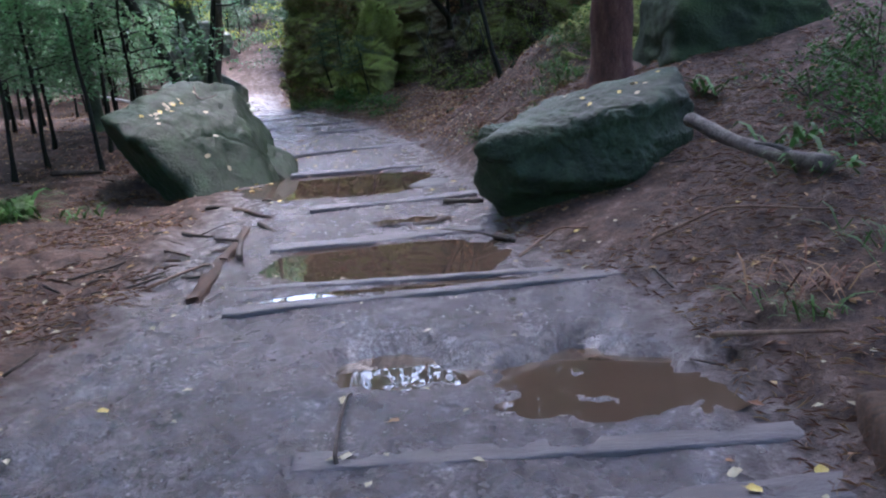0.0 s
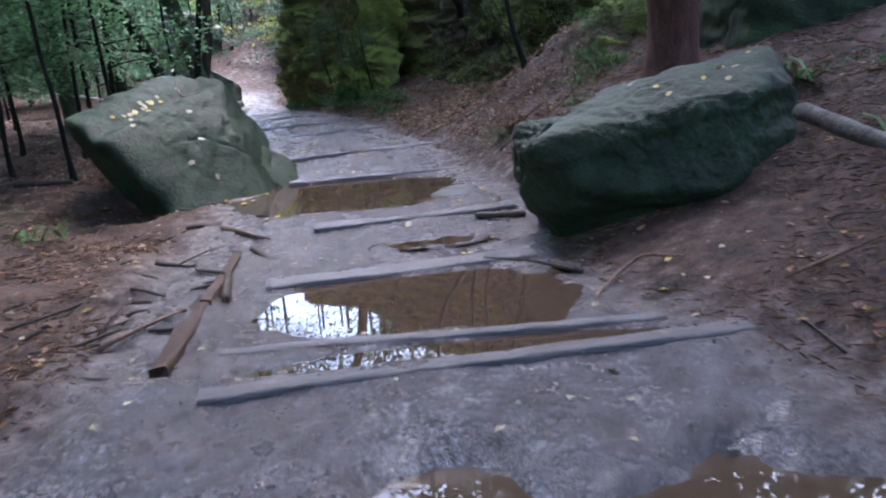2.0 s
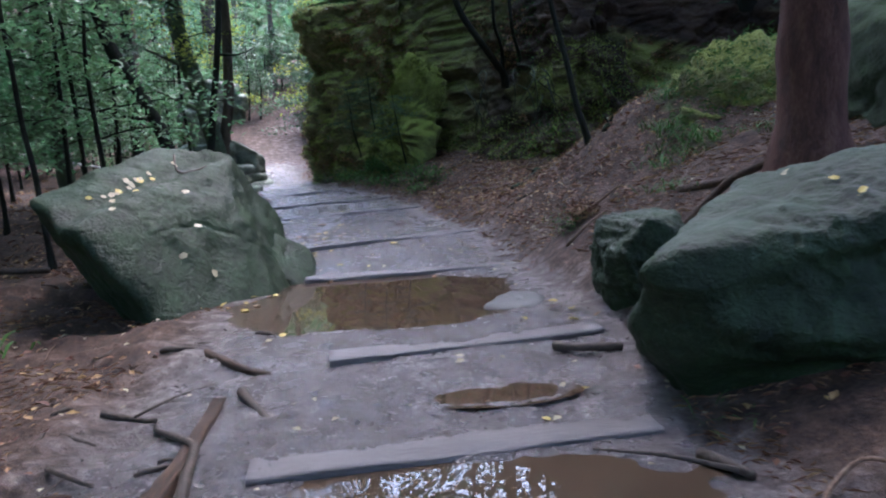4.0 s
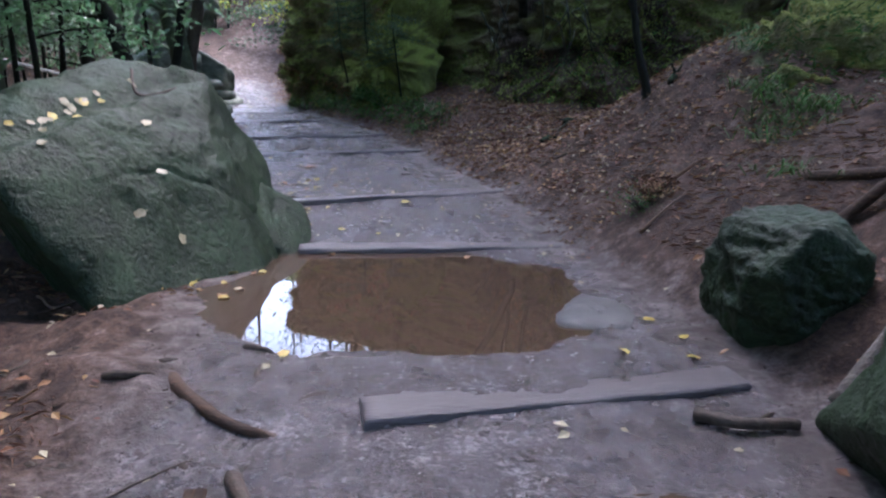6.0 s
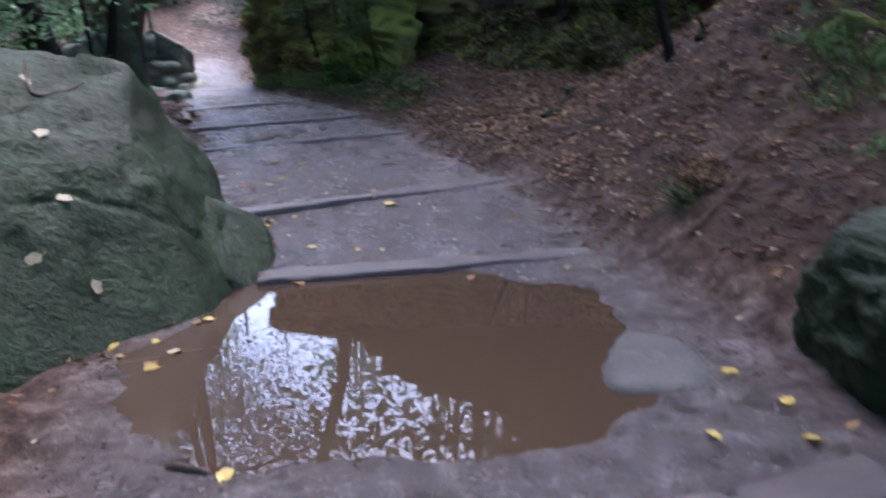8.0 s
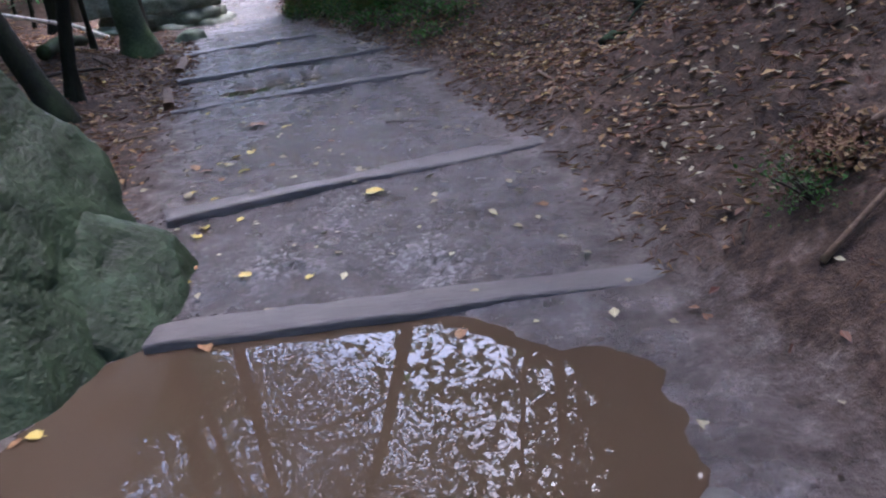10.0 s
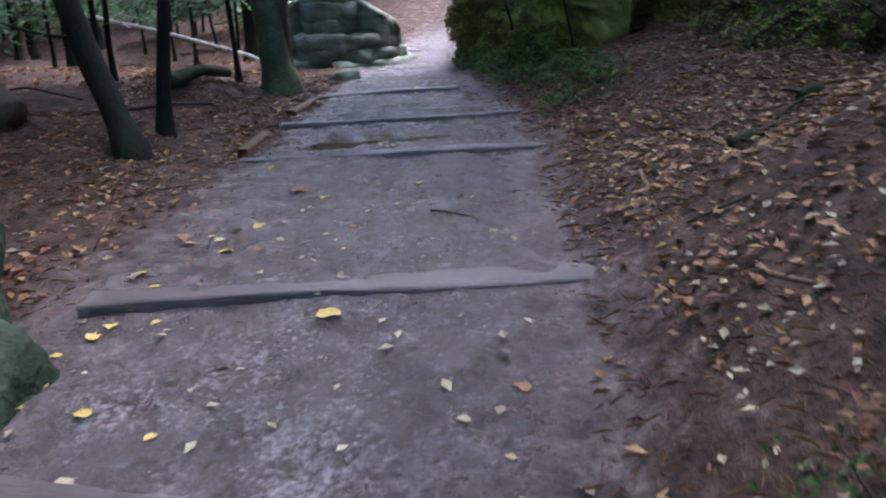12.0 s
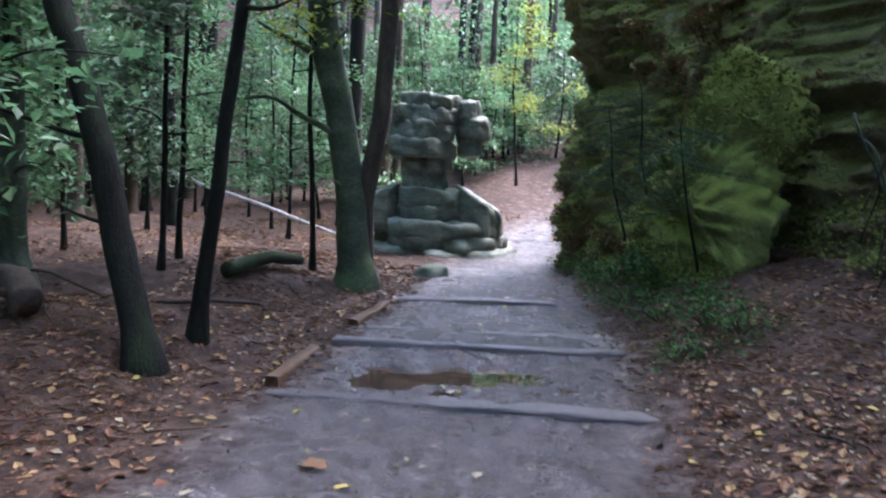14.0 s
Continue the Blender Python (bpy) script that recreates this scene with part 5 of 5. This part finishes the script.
def shrub(x, y, n, wide, high, seed, label="low green bilberry shrub at the foot of the cliff", mat=None, size=0.045, z=None, name="bilberry_shrub"):
    rng = np.random.default_rng(seed)
    foot = np.array((x, y, at(x, y) if z is None else z))
    ob = holder(name, foot, label, "shrub", "shrubs below the cliff")
    tips = []
    for k in range(9):
        e = np.array((rng.normal(0, wide), rng.normal(0, wide), high * rng.uniform(0.5, 1.1)))
        part("twig", *tube([(0, 0, -0.03), e * 0.5 + (0, 0, 0.03), e], [0.006, 0.005, 0.002], 5, 0.1, k, 0.08), STICK, ob)
        tips += [e * u for u in (0.4, 0.6, 0.8, 1.0)]
    part("foliage", *leaf_mesh(spray(tips, n, 0.07, rng, 0.8), size, rng, 0.6, 0.6), mat or FERN, ob, soft=False, kind="stuff")


for i, (x, y, n, w, h) in enumerate([(-1.49, 14.73, 275, 0.22, 0.18), (-1.76, 14.94, 275, 0.25, 0.21), (-2.17, 15.31, 275, 0.2, 0.15), (-1.97, 15.65, 275, 0.22, 0.18), (-2.67, 15.92, 385, 0.2, 0.18), (-3.49, 17.13, 385, 0.2, 0.21),
                                     (-3.13, 16.74, 385, 0.2, 0.18), (-1.79, 14.41, 275, 0.18, 0.13), (-3.93, 17.6, 275, 0.18, 0.18), (-2.41, 16.22, 385, 0.25, 0.27), (3.6, 6.6, 600, 0.3, 0.35), (3.9, 7.2, 600, 0.3, 0.4), (3.2, 5.4, 500, 0.25, 0.3), (3.4, 6.0, 500, 0.25, 0.3), (2.9, 5.0, 500, 0.3, 0.25), (3.7, 5.6, 600, 0.3, 0.35), (4.2, 6.4, 600, 0.35, 0.4), (3.0, 6.4, 400, 0.25, 0.25)]):
    shrub(x, y, n, w, h, 700 + i, "low green bilberry shrub at the foot of the cliff" if x < 0 else "low green shrub on the slope above the path")
tuft("fern", -4.5, 7.2, 40, 0.34, FERN, 1, "bright green fern growing on the forest floor", "fern", 0.1)
tuft("fern", -4.75, 7.5, 34, 0.3, FERN, 2, "bright green fern growing on the forest floor", "fern", 0.1)
tuft("fern", -3.95, 7.35, 26, 0.2, FERN, 3, "small dark green fern beside the boulder", "fern", 0.08)
tuft("grass_tuft", 1.85, 3.5, 70, 0.26, NEEDLE_LITTER, 4, "withered brown grass tuft on the bank", "grass", 0.02)
tuft("grass_tuft", 1.75, 3.4, 40, 0.2, FERN, 5, "dull green moss and grass on the bank", "grass", 0.03)
shrub(0.2, 9.6, 420, 0.08, 0.1, 760, "withered brown and green shrub on the bank", FERN, 0.02, name="small_shrub")
shrub(0.28, 9.75, 900, 0.08, 0.09, 761, "withered brown and green shrub on the bank", NEEDLE_LITTER, 0.03, name="small_shrub")
tuft("grass_tuft", 0.55, 6.0, 26, 0.1, FERN, 8, "small grass tuft under the boulder", "grass", 0.04)
tuft("grass_tuft", 2.4, 3.6, 50, 0.22, FERN, 9, "green grass tuft on the bank", "grass", 0.03, spread=0.15)
for i in range(12):
    tuft("fern", 2.6 + 0.9 * (i % 4) + rl.normal(0, 0.2), 4.6 + 1.1 * (i // 4) + rl.normal(0, 0.3), 22, 0.28, FERN, 20 + i, "green fern on the slope above the path", "fern", 0.07)
for i in range(14):
    tuft("grass_tuft", 1.35 + rl.normal(0, 0.2), 10.2 + rl.normal(0, 0.5), 60, 0.2, FERN, 40 + i, "hanging yellow-green grass on the earth bank", "grass", 0.025, spread=0.12)


# ---- greenery and leaves caught on the cliff and the slab ----
def cling(ob, n, share, size, mat, name, label, lo, hi, seed, slim=0.6):
    """Small leaves in patches over an object's faces that are turned up between lo and hi."""
    rng = np.random.default_rng(seed)
    me = ob.data
    k = len(me.polygons)
    C, N, A = np.zeros(k * 3), np.zeros(k * 3), np.zeros(k)
    me.polygons.foreach_get("center", C)
    me.polygons.foreach_get("normal", N)
    me.polygons.foreach_get("area", A)
    C, N = C.reshape(-1, 3), N.reshape(-1, 3)
    up = np.abs(N[:, 2]) if share < 0 else N[:, 2]
    w = A * (up > lo) * (up < hi) * (fbm3(C, 0.9, 3, seed) > abs(share)) * (C[:, 2] + ob.location.z < 5.0) * (C[:, 1] + ob.location.y < 20.5) * (C[:, 0] + ob.location.x < 3.0)
    pick = rng.choice(k, n, p=w / w.sum())
    P = C[pick] + np.array(ob.location) + rng.normal(0, 0.03, (n, 3)) + N[pick] * 0.02 * np.sign((N[pick] * (-0.6, -0.7, 0.4)).sum(1))[:, None]
    return thing(name, *leaf_mesh(P, size, rng, 0.6, slim), mat, label, "greenery", kind="stuff", soft=False)


cling(cliff, 9000, 0.08, 0.05, FERN, "cliff_greenery", "small ferns and bilberry growing on the cliff's ledges", -1.0, 1.0, 5)
cling(cliff, 60000, -0.04, 0.032, STONE_MOSS, "cliff_moss", "cushions of moss on the cliff", -1.0, 1.0, 8, 0.9)
cling(cliff, 16000, 0.0, 0.06, LITTER, "cliff_leaf_litter", "brown leaves caught on the cliff's ledges", 0.2, 1.0, 6)
cling(slab, 26000, -0.0, 0.028, STONE_MOSS, "slab_moss", "cushions of bright moss on the leaning slab", -1.0, 1.0, 9, 0.9)
cling(bank, 3500, -0.04, 0.04, STONE_MOSS, "bank_moss", "shaggy yellow-green moss on the earth bank", -1.0, 1.0, 12, 0.3)
cling(bank, 6000, 0.02, 0.09, FERN, "bank_grass", "hanging grass blades on the earth bank", -1.0, 1.0, 13, 0.12)
cling(slab, 2000, -0.08, 0.05, FERN, "slab_moss", "tufts of bright moss on the leaning slab", -1.0, 1.0, 7, 0.8)
rh = np.random.default_rng(91)
for i in range(16):
    x = rh.uniform(-1.1, 0.4)
    y = 15.1 - 0.75 * (x + 1.1) + rh.uniform(-0.5, -0.2)
    z = rh.uniform(1.8, 2.55)
    P = np.array([(x, y + 0.45, z + 0.1), (x + rh.normal(0, 0.1), y + 0.1, z), (x + rh.normal(0, 0.15), y - 0.05, z - 0.35), (x + rh.normal(0, 0.25), y, z - 0.7)])
    root = holder("hanging_root", P[0], "dark root hanging from the earth overhang", "root", "hanging roots")
    part("stem", *tube(P - P[0], [0.011, 0.009, 0.006, 0.003], 6, 0.12, i, 0.06, 0.04), BARK_DARK, root)
for i, (x, y, z) in enumerate([(-2.75, 16.22, 1.74), (-2.25, 15.9, 1.38), (-3.24, 16.83, 1.54)]):
    rng = np.random.default_rng(300 + i)
    ob = holder("young_spruce", (x, y, z), "small young spruce with drooping twigs on the cliff", "sapling", "young spruces on the cliff")
    part("trunk", *tube([(0.1, 0.3, -0.3), (0.05, 0.0, 0.3), (0.0, -0.1, 1.0)], [0.016, 0.012, 0.005], 6, 0.1, i, 0.08, 0.05), BARK_DARK, ob)
    for k in range(8):
        a, h = rng.uniform(2.4, 6.6), 0.25 + 0.09 * k
        e = np.array((math.cos(a) * 0.5, math.sin(a) * 0.4 - 0.1, h - 0.1))
        q = [np.array((0.03, 0, h)) * (1 - u) + e * u for u in np.linspace(0, 1, 6)]
        part("branch", *tube(q, np.linspace(0.006, 0.002, 6), 5, 0.1, k, 0.08), BARK_DARK, ob)
        part("needles", *leaf_mesh(spray(q, 160, 0.05, rng, 0.4), 0.06, rng, 0.4, 0.15), NEEDLE, ob, soft=False, kind="stuff")

for i, pts in enumerate([[(-0.33, 15.94, 2.53), (-0.67, 15.1, 2.92), (-0.96, 14.93, 3.39), (-1.16, 14.85, 3.96), (-1.25, 14.78, 5.68)], [(-0.34, 16.03, 2.81), (-0.44, 15.28, 3.2), (-0.47, 15.2, 4.06), (-0.49, 15.21, 5.66)], [(-0.06, 16.02, 2.81), (-0.2, 15.28, 3.21), (-0.2, 15.2, 4.06), (-0.2, 15.21, 5.67)]]):
    tree("young_tree", pts, [(0.06, 0.055, 0.05, 0.04, 0.015), (0.03, 0.028, 0.025, 0.01), (0.03, 0.028, 0.025, 0.01)][i], BARK_DARK, "thin dark young tree growing from the earth bank", None, [([pts[2], (pts[2][0] + 0.3, pts[2][1] - 0.1, pts[2][2] + 0.5)], 0.012)], 610 + i, 8, flare=1.1)
for i, (x, y) in enumerate([(0.02, 12.7), (0.75, 11.25), (-0.27, 12.25)]):
    wood("root_stump", [(x + 0.05, y + 0.07, 0.0), (x, y, 0.02), (x - 0.04, y - 0.05, 0.0)], 0.035, BARK_DARK, "dark rotten stump sticking out of the bank", "stump", None, 0.8, 9, 640 + i, "rotten stumps", 0.04, 2)
